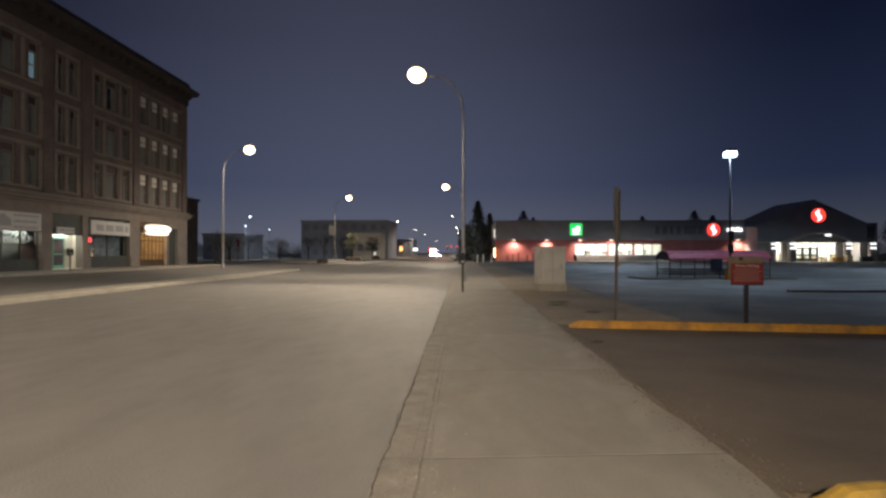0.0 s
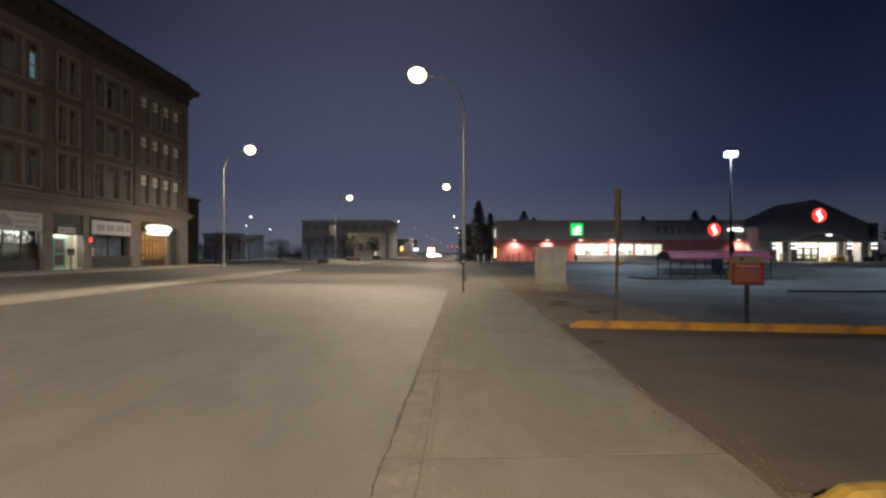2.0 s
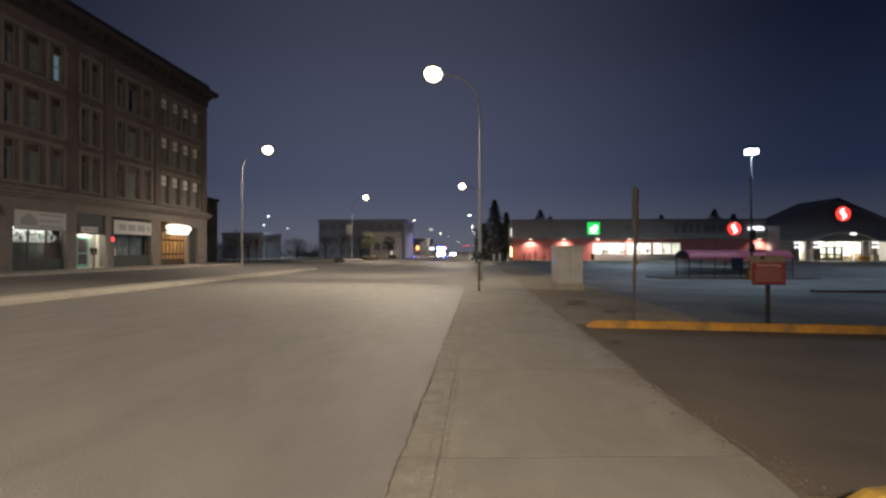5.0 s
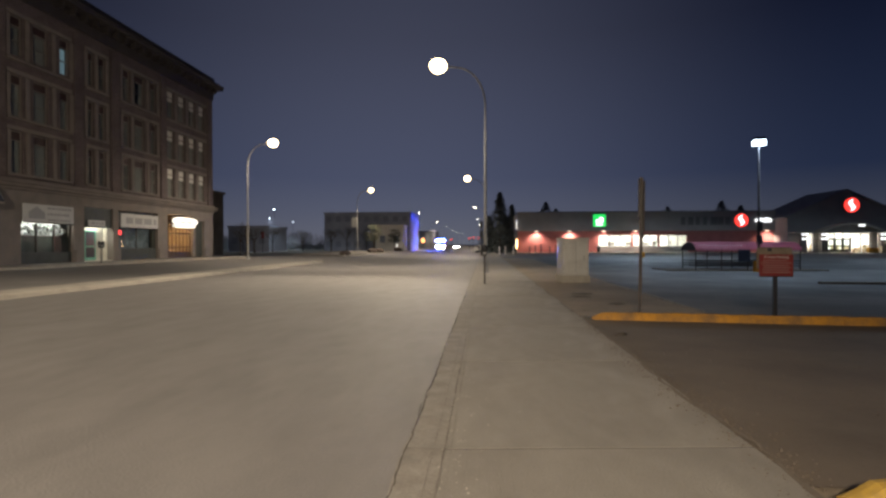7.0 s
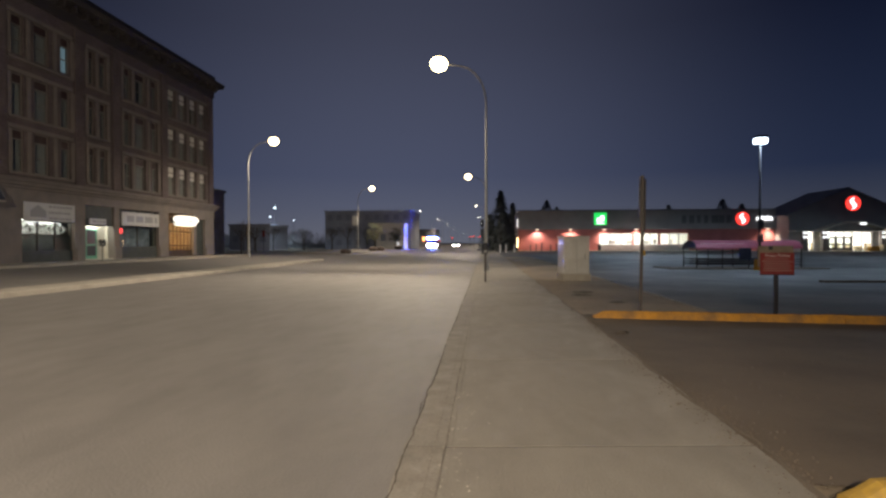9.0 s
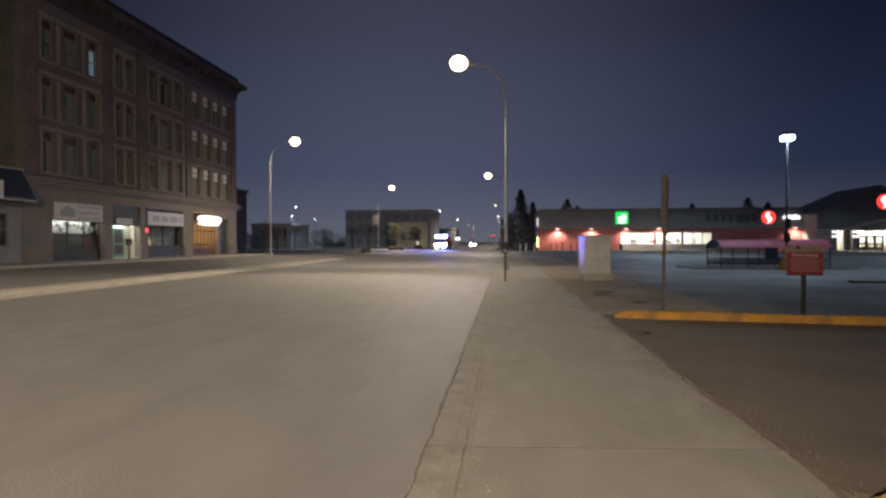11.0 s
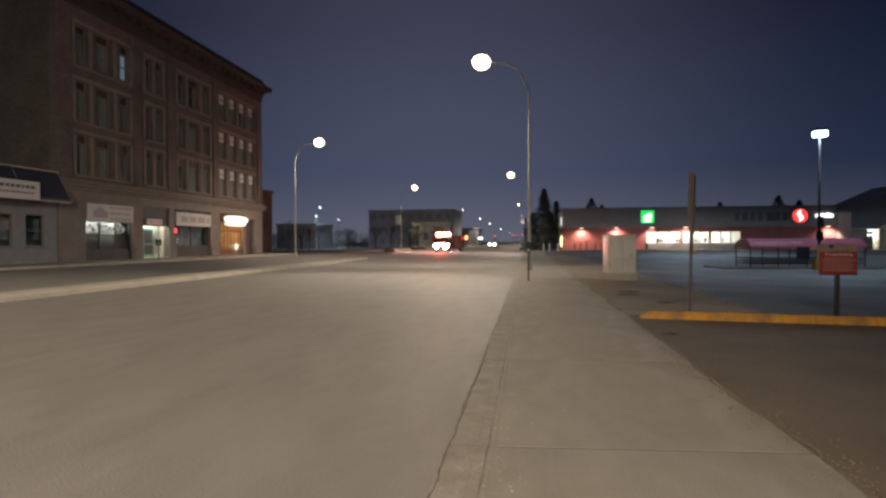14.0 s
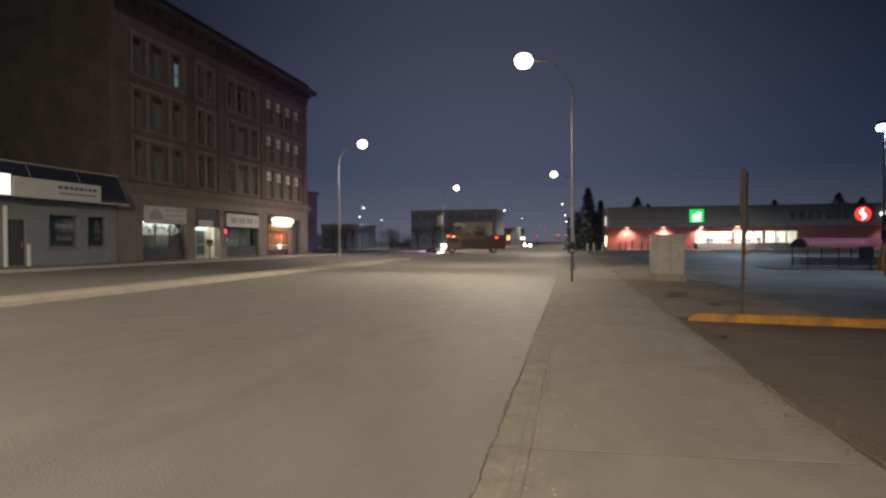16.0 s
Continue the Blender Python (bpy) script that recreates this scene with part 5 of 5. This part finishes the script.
def bare_tree(x, y, h, seed, dense=1.0, leafy=False, label="small leafless street tree with fine twigs"):
    rng = random.Random(seed)
    k = thing("bare_tree", pose(x, y, gz(x, y) - 0.02), label, "tree", "leafless trees")
    trunk, crown = bmesh.new(), bmesh.new()
    tube(trunk, (0, 0, -0.1), (0, 0, h * 0.4), h * 0.018, h * 0.013, 8)

    def grow(p, d, length, r, level):
        q = p + d * length
        tube(trunk if level < 2 else crown, p, q, r, r * 0.6, 6 if level < 2 else 3)
        if level == 3:
            for _ in range(int(5 * dense)):
                e = (d + Vector((rng.uniform(-1, 1), rng.uniform(-1, 1), rng.uniform(-0.4, 1)))).normalized()
                st = p + d * length * rng.random()
                w = Vector((rng.uniform(-1, 1), rng.uniform(-1, 1), rng.uniform(-1, 1))).cross(e).normalized() * 0.012
                l2 = rng.uniform(0.2, 0.45) * h / 6
                crown.faces.new([crown.verts.new(v) for v in (st - w, st + w, st + e * l2)])
            return
        for _ in range(4 if level < 2 else 3):
            e = (d * 0.9 + Vector((rng.uniform(-1, 1), rng.uniform(-1, 1), rng.uniform(-0.1, 0.7))) * 0.75).normalized()
            grow(p + d * length * rng.uniform(0.55, 1), e, length * rng.uniform(0.6, 0.85), r * 0.55, level + 1)
    for i in range(4):
        a = 2 * math.pi * i / 4 + rng.uniform(-0.4, 0.4)
        grow(Vector((0, 0, h * rng.uniform(0.28, 0.4))), Vector((math.cos(a) * 0.6, math.sin(a) * 0.6, 0.9)).normalized(), h * 0.24, h * 0.009, 1)
    part("trunk", trunk, "bark", k)
    part("crown", crown, "twig", k)
    if leafy:
        bm = bmesh.new()
        for _ in range(900):
            a, u = rng.uniform(0, 6.28), rng.random() ** 0.5
            c = Vector((math.cos(a) * u * h * 0.28, math.sin(a) * u * h * 0.28, h * rng.uniform(0.38, 0.95)))
            if noise.noise(c * 1.1) < -0.05:
                continue
            e = Vector((rng.uniform(-1, 1), rng.uniform(-1, 1), rng.uniform(-1, 1))).normalized() * 0.11
            f = e.orthogonal().normalized() * 0.07
            bm.faces.new([bm.verts.new(q) for q in (c - e, c + f, c + e, c - f)])
        part("leaves", bm, "leaf", k, "sparse small leaves", "stuff")
    return k


for i, (x, y, h, spread) in enumerate(((2.7, 97, 10.7, 0.46), (0.9, 104, 7.0, 0.45), (5.2, 105, 9.0, 0.22), (4.2, 112, 7.6, 0.45))):
    conifer(x, y, h, 20 + i, spread, 190)
for i, (x, y, h) in enumerate(((15.0, 136, 11.8), (17.6, 138, 10.3), (44, 136, 10.4), (57, 137, 11.8), (61, 136, 10.6), (84, 110, 9))):
    conifer(x, y, h, 40 + i, 0.95, 120)
for i, (x, y, h) in enumerate(((-19.6, 96, 5.2), (-19.4, 117, 5.0), (-41, 92, 5), (-37, 86, 6.0), (-45, 104, 5.5), (-38, 112, 5.5), (-34, 120, 6.0), (-30, 118, 6.5), (-27, 124, 6.0), (-24.5, 121, 5.5), (-33, 72, 5.5), (-48, 94, 5.4), (-44, 97, 4.8), (-40, 101, 5.4), (-35, 104, 5.0), (-31, 109, 5.6))):
    bare_tree(x, y, h, 60 + i, 1.0, i < 2, "small street tree with sparse leaves in a planter bed" if i < 2 else "small leafless street tree with fine twigs")


def planter(x, y, s, seed):
    rng = random.Random(seed)
    bm = bmesh.new()
    ball(bm, (0, 0, 0.28), 0.75, 0.55, 0.38, 12, 8)
    for v in bm.verts:
        v.co += Vector((rng.uniform(-1, 1), rng.uniform(-1, 1), rng.uniform(-1, 1))) * 0.06
        v.co.z = max(v.co.z, -0.04)
        v.co *= s
    ob = part("boulder", bm, "rock")
    ob.matrix_basis = pose(x, y, gz(x, y) + (0.12 if x < -17.8 and y > 68 else 0.0))
    tagged(ob, "low brown boulder at the edge of the street crossing", "boulder", "street boulders")


for i, (x, y, s) in enumerate(((-17.9, 69.4, 0.95), (-18.8, 91, 1.1), (-18.4, 95, 1.1), (-18.6, 117, 1.2))):
    planter(x, y, s, 80 + i)


# ---- buildings farther off ----
def far_block(name, x0, x1, y0, y1, h, rows, cols, mat, label, win_h=1.3, lit=()):
    k = thing(name, pose(x0, y0, 0), label, "building", "distant buildings")
    w = x1 - x0
    sh = h / rows
    part("wall", B(0, w, 0, y1 - y0, -0.1, h), mat, k)
    part("parapet", B(-0.2, w + 0.2, -0.2, y1 - y0 + 0.2, h, h + 0.35), mat, k)
    first = None
    for r in range(rows):
        for c in range(cols):
            xx = w * (c + 0.5) / cols
            zz = sh * r + sh * 0.35
            if first is None:
                first = part("window", B(-0.6, 0.6, -0.06, 0.02, 0, win_h), "far_pane", k)
                first.matrix_basis = pose(xx, 0, zz)
            elif (r, c) in lit:
                part("lit_window", B(-0.5, 0.5, -0.06, 0.02, 0, win_h), "g_oval", k, "lit window").matrix_basis = pose(xx, 0, zz)
            else:
                share(first, pose(xx, 0, zz), k)
    return k


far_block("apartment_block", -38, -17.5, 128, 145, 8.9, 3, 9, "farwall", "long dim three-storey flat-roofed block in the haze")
far_block("corner_building", -24.2, -18.0, 120.5, 126.5, 5.6, 1, 2, "farpale", "pale flat-roofed corner building", 1.6)
far_block("low_house", -52, -43.5, 108, 118, 5.1, 1, 3, "farwall", "low dark house beyond the trees")
far_block("annex", -52, -36.8, 66, 75, 8.6, 2, 2, "brick_side", "dark annex beyond the brick building")
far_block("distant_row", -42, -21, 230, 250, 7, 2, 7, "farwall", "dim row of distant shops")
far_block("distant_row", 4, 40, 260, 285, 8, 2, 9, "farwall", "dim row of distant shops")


def small_lamp(x, y, z, mat, label):
    k = thing("yard_lamp", pose(x, y, 0), label, "street lamp", "distant yard lamps")
    part("pole", tube(bmesh.new(), (0, 0, -0.1), (0, 0, z), 0.08, 0.05, 6), "darkmetal", k)
    part("lamp_head", ball(bmesh.new(), (0, 0, z), 0.15, 0.15, 0.11, 10, 7), mat, k, "glowing head")


small_lamp(-44, 112, 9.0, "g_cool", "distant yard lamp with cool white light")
# spot added in front of this lamp to brighten the dark far blocks
lamp("SPOT", (-43, 109, 8.6), 3500, COOL, 0.3, 165, 0.6)
lamp("SPOT", (-61.5, 149, 8.8), 9000, COOL, 0.3, 165, 0.6)
def far_woods():
    """Dim leafless thicket beyond the open ground; only its mass can be seen."""
    rng = random.Random(77)
    bm = bmesh.new()
    for _ in range(420):
        x, y = rng.uniform(-190, -40), rng.uniform(152, 196)
        h = rng.uniform(3.0, 6.5) * (0.75 + 0.35 * noise.noise(Vector((x * 0.06, 3, 0))))
        for _ in range(26):
            a = rng.uniform(0, 6.28)
            p = Vector((x + rng.gauss(0, 0.5), y + rng.gauss(0, 0.5), h * rng.random() ** 1.3))
            d = Vector((math.cos(a) * 0.6, math.sin(a) * 0.6, rng.uniform(0.2, 1.2))).normalized() * rng.uniform(0.6, 1.5)
            w = d.orthogonal().normalized() * rng.uniform(0.05, 0.14)
            bm.faces.new([bm.verts.new(q) for q in (p - w, p + w, p + d)])
        w = 0.07
        bm.faces.new([bm.verts.new(q) for q in ((x - w, y, -0.1), (x + w, y, -0.1), (x, y, h))])
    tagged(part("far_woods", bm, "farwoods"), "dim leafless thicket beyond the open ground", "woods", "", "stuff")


far_woods()
small_lamp(-60, 149.5, 9.0, "g_cool", "distant yard lamp with cool white light")
small_lamp(-66, 185, 9.5, "g_cool", "distant yard lamp with cool white light")
small_lamp(-56, 108, 5.6, "g_far", "distant yard lamp with warm light")


def far_sign(x, y, z0, w, h, mat, label):
    k = thing("far_sign", pose(x, y, 0), label, "sign", "distant street signs")
    part("post", tube(bmesh.new(), (0, 0, -0.1), (0, 0, z0), 0.05, seg=6), "darkmetal", k)
    part("sign_face", B(-w / 2, w / 2, -0.08, 0.08, z0, z0 + h, bevel=0.02), mat, k)


far_sign(-18.8, 167, 2.2, 0.7, 1.2, "g_amber", "distant orange lit street sign")
far_sign(-18.6, 215, 2.4, 1.8, 1.0, "g_white", "distant white lit shop sign")
far_sign(-19.2, 119.5, 0.8, 0.22, 0.9, "g_oval", "distant white lit panel")
far_sign(-36.5, 88, 2.6, 0.45, 1.1, "redsign", "small red street sign beyond the crossing")
far_sign(-22.6, 94, 4.6, 0.9, 1.6, "signwhite", "pale banner sign on a street pole")


def signal(x, y, z):
    k = thing("traffic_signal", pose(x, y, 0), "traffic signal showing red in the distance", "traffic light", "traffic signals")
    part("pole", tube(bmesh.new(), (0, 0, -0.1), (0, 0, z), 0.09, 0.07, 8), "darkmetal", k)
    part("housing", B(-0.2, 0.2, -0.35, -0.08, z - 1.2, z, bevel=0.03), "darkmetal", k)
    part("red_lens", tube(bmesh.new(), (0, -0.36, z - 0.22), (0, -0.42, z - 0.22), 0.15, seg=12), "g_tail", k, "glowing red lens")


for x, y, z in ((-2.2, 215, 4.2), (-4.5, 216, 4.3), (-6.0, 217, 4.2), (-13, 216, 3.8)):
    signal(x, y, z)


def signal_back(x, y):
    k = thing("traffic_signal", pose(x, y, 0), "dark traffic signal post with two heads at the crossing", "traffic light", "traffic signals")
    part("pole", tube(bmesh.new(), (0, 0, -0.1), (0, 0, 4.6), 0.08, 0.06, 8), "darkmetal", k)
    for z in (2.4, 3.6):
        h = part("housing", B(-0.2, 0.2, -0.32, -0.07, z, z + 0.95, bevel=0.03), "darkmetal", k)
        for i in range(3):
            part("visor", tube(bmesh.new(), (0, -0.46, z + 0.18 + 0.3 * i), (0, -0.32, z + 0.18 + 0.3 * i), 0.11, seg=10), "blackplastic", h)


signal_back(-0.42, 72)
for i, x in enumerate((2.2, 3.1, 4.4)):
    k = thing("pale_post", pose(x, 82 + i, gz(x, 82)), "short pale timber post beside the trees", "post", "pale posts")
    part("post", B(-0.09, 0.09, -0.09, 0.09, -0.1, 1.15, bevel=0.02), "white", k)
    part("cap", B(-0.11, 0.11, -0.11, 0.11, 1.15, 1.2, bevel=0.01), "white", k)
k = thing("lot_island", pose(12.6, 21.6, 0), "low dark kerbed island in the parking lot", "kerb", "", "structure")
for i in range(6):
    part("kerb_stone", B(i * 1.6, i * 1.6 + 1.58, -0.12, 0.22, -0.1, 0.07, bevel=0.02), "drive", k)


# ---- vehicles ----
def wheel(parent, x, y, r=0.38):
    w = part("wheel", tube(bmesh.new(), (-0.13, 0, 0), (0.13, 0, 0), r, seg=18), "rubber", parent)
    w.matrix_basis = pose(x, y, r)
    part("rim", tube(bmesh.new(), (-0.135, 0, 0), (0.135, 0, 0), r * 0.6, seg=14), "galv", w)
    return w


def hull(bm, prof, half, taper=0.9, top=1.0):
    """A body from a side profile (y, z), narrower above."""
    zs = [p[1] for p in prof]
    lo, hi = min(zs), max(zs)
    sides = []
    for s in (-1, 1):
        sides.append([bm.verts.new((s * half * (1 - (1 - taper) * max(0, (z - top) / max(0.01, hi - top))), y, z)) for y, z in prof])
    n = len(prof)
    for q in range(n):
        r = (q + 1) % n
        bm.faces.new((sides[0][q], sides[0][r], sides[1][r], sides[1][q]))
    bm.faces.new(sides[0])
    bm.faces.new(sides[1])
    bmesh.ops.bevel(bm, geom=bm.edges[:], offset=0.05, segments=2, affect="EDGES")
    return bm


def emergency_truck():
    """Front faces local -y."""
    k = thing("emergency_truck", pose(-11.3, 215, 0), "dark red rescue truck with flashing red and blue lights", "truck")
    part("cab", hull(bmesh.new(), [(-3.2, 0.5), (-3.25, 1.2), (-3.1, 1.45), (-2.85, 2.25), (-2.6, 2.35), (-1.1, 2.35), (-1.1, 0.5)], 1.15, 0.92, 1.4), "redpaint", k)
    part("rear_body", hull(bmesh.new(), [(-1.05, 0.55), (-1.05, 2.45), (4.9, 2.45), (4.9, 0.55)], 1.18, 0.98, 1.4), "redpaint", k)
    part("windscreen", hull(bmesh.new(), [(-3.15, 1.5), (-2.93, 2.18), (-2.88, 2.16), (-3.09, 1.48)], 1.0, 0.95, 1.4), "pane_dark", k)
    part("bumper", B(-1.2, 1.2, -3.5, -3.2, 0.42, 0.75, bevel=0.05), "galv", k)
    part("grille", B(-0.4, 0.4, -3.34, -3.22, 0.8, 1.3, bevel=0.02), "blackplastic", k)
    for s in (-1, 1):
        # headlights oversized, and lower lamps added, to fill out the glare
        part("headlight", B(s * 0.62, s * 1.08, -3.36, -3.22, 0.8, 1.15, bevel=0.04), "g_head", k, "glowing white headlight")
        part("glare_lamp", B(s * 0.55, s * 0.8, -3.56, -3.5, 0.5, 0.68, bevel=0.02), "g_head", k, "white lamp added to widen the headlight glare")
        part("side_window", B(s * 1.12, s * 1.14, -2.7, -1.4, 1.5, 2.1, bevel=0.01), "pane_dark", k)
        part("mirror", B(s * 1.15, s * 1.38, -2.95, -2.85, 1.45, 1.85, bevel=0.03), "blackplastic", k)
        part("mirror_arm", B(s * 1.08, s * 1.2, -2.92, -2.88, 1.55, 1.59), "blackplastic", k)
        part("side_lamp", B(s * 1.165, s * 1.20, 3.5, 3.85, 2.0, 2.2, bevel=0.012), "g_tail", k, "glowing red side lamp")
        part("marker_lamp", B(s * 0.25, s * 0.45, -2.86, -2.76, 2.36, 2.43, bevel=0.01), "g_amber", k, "amber marker lamp")
        part("marker_lamp", B(s * 1.07, s * 1.11, -2.3, -1.9, 2.20, 2.30, bevel=0.01), "g_amber", k, "amber marker lamp")
        part("marker_lamp", B(s * 0.75, s * 0.95, -2.9, -2.8, 2.24, 2.31, bevel=0.01), "g_amber", k, "amber marker lamp")
        for z in (0.9, 1.4):
            part("locker_door", B(s * 1.17, s * 1.195, -0.8, 2.2, z, z + 0.42, bevel=0.01), "rust", k)
    for x in (-1.0, 1.0):
        for y in (-2.3, 3.3):
            wheel(k, x, y, 0.46)
    drums = []

    def beacon(x, y, z, half, r):
        """A drum with a red and a blue side in a dark housing open to the front."""
        bar = part("light_bar", B(x - half - 0.05, x + half + 0.05, y - r * 1.3, y + r * 1.3, z - r * 1.55, z - r * 1.35), "blackplastic", k, "black beacon housing")
        part("bar_spine", B(x - half - 0.05, x + half + 0.05, y - r * 0.12, y + r * 1.3, z + r * 1.2, z + r * 1.35), "blackplastic", bar)
        # back plate added to block the light of the face turned away
        part("back_light_stop", B(x - half - 0.05, x + half + 0.05, y + r * 1.18, y + r * 1.3, z - r * 1.34, z + r * 1.19), "blackplastic", bar)
        for xx in (x - half - 0.05, x + half + 0.03):
            part("bar_end", B(xx, xx + 0.02, y - r * 1.2, y + r * 1.2, z - r * 1.35, z + r * 1.35), "blackplastic", bar)
        core = part("beacon_drum", tube(bmesh.new(), (-half, 0, 0), (half, 0, 0), r * 0.6, seg=8), "blackplastic", k, "rotating beacon drum")
        for i, m in enumerate(("g_bred", "g_bblue")):
            f = part("beacon_face", B(-half, half, -r, -r * 0.8, -r * 0.78, r * 0.78, bevel=r * 0.08), m, core, "glowing red face" if i % 2 == 0 else "glowing blue face")
            f.matrix_basis = pose(0, 0, 0, 180 * i)
        # plate added to keep the rear face's light from the front
        part("shield_plate", B(-half, half, -0.012, 0.012, -r * 1.15, r * 1.15), "blackplastic", core)
        core.matrix_basis = pose(x, y, z)
        drums.append((core, x, y, z))
    # large drums, with an extra one at the grille, imitate the beacons' glare
    beacon(-0.6, -2.2, 2.67, 0.5, 0.21)
    beacon(0.6, -2.2, 2.67, 0.5, 0.21)
    beacon(0.0, -3.62, 1.12, 0.4, 0.22)
    part("beacon_mount", B(-0.3, 0.3, -3.6, -3.3, 0.76, 0.785), "blackplastic", k)
    return k, drums


def far_car():
    k = thing("car", pose(-11.4, 262, 0), "grey car with headlights on", "car")
    part("body", hull(bmesh.new(), [(-2.2, 0.35), (-2.25, 0.75), (-1.1, 0.95), (-0.4, 1.42), (1.1, 1.45), (1.9, 0.98), (2.2, 0.9), (2.2, 0.35)], 0.9, 0.78, 0.95), "carpaint", k)
    part("windscreen", hull(bmesh.new(), [(-1.08, 1.0), (-0.46, 1.39), (-0.42, 1.37), (-1.02, 0.98)], 0.68, 0.9, 1.0), "pane_dark", k)
    for s in (-1, 1):
        part("headlight", B(s * 0.5, s * 0.85, -2.3, -2.2, 0.55, 0.75, bevel=0.02), "g_head", k, "glowing white headlight")
        for y in (-1.4, 1.4):
            wheel(k, s * 0.8, y, 0.33)
    return k


truck, drums = emergency_truck()
car = far_car()

# which colour the light bar shows, tenth by tenth of a second
FLASH = ("RRRBBBBRRRRBBRRRBBBBRRRBBBBRRRBBBRRRBBBBRRRBBBRRRRBBBRRRBBBRRRRBBBBRRRBBBRRRRBBBR"
         "RRBBBBRRRBBBBRRRBBBBRRRBBBRRRBBBRRRBBBBRRRBBBRRRRBBBRRRRBBBRRRBBBBRRRBBBRRRBBBBR")


def motions():
    """The truck comes up the street and turns off at the crossing; a car follows far behind; the beacon drums flip colour."""
    rows = [(0.0, -11.3, 215, 0), (3.5, -11.5, 184, 0), (7.0, -11.8, 150, 0), (9.0, -12.3, 130, -1), (11.5, -12.5, 105, -2), (12.5, -12.5, 96.5, -3),
            (13.5, -12.2, 88, -6), (14.5, -12.5, 80.7, -18), (15.0, -12.7, 77.7, -32), (15.5, -12.7, 75.3, -52), (16.0, -13.7, 73.5, -75)]
    walk(truck, [(t, pose(x, y, gz(x, y), 0, 0, a)) for t, x, y, a in rows])
    rows = [(0.0, -11.3, 262), (3.5, -11.3, 248), (7.0, -11.4, 228), (9.0, -11.5, 215), (12.5, -11.5, 188), (14.5, -11.5, 174), (16.0, -11.5, 150)]
    walk(car, [(t, pose(x, y, 0)) for t, x, y in rows])
    for drum, x0, y0, z0 in drums:
        angle, keys, last = 0.0, [], FLASH[0]
        for i, c in enumerate(FLASH[:161]):
            t = i / 10
            if c != last:
                keys += [(t - 0.067, angle + 60), (t - 0.033, angle + 120)]
                angle += 180
                last = c
            keys.append((t, angle))
        keys[-1] = (16.0, keys[-1][1] + 80)
        walk(drum, [(t, pose(x0, y0, z0, a)) for t, a in keys])


motions()
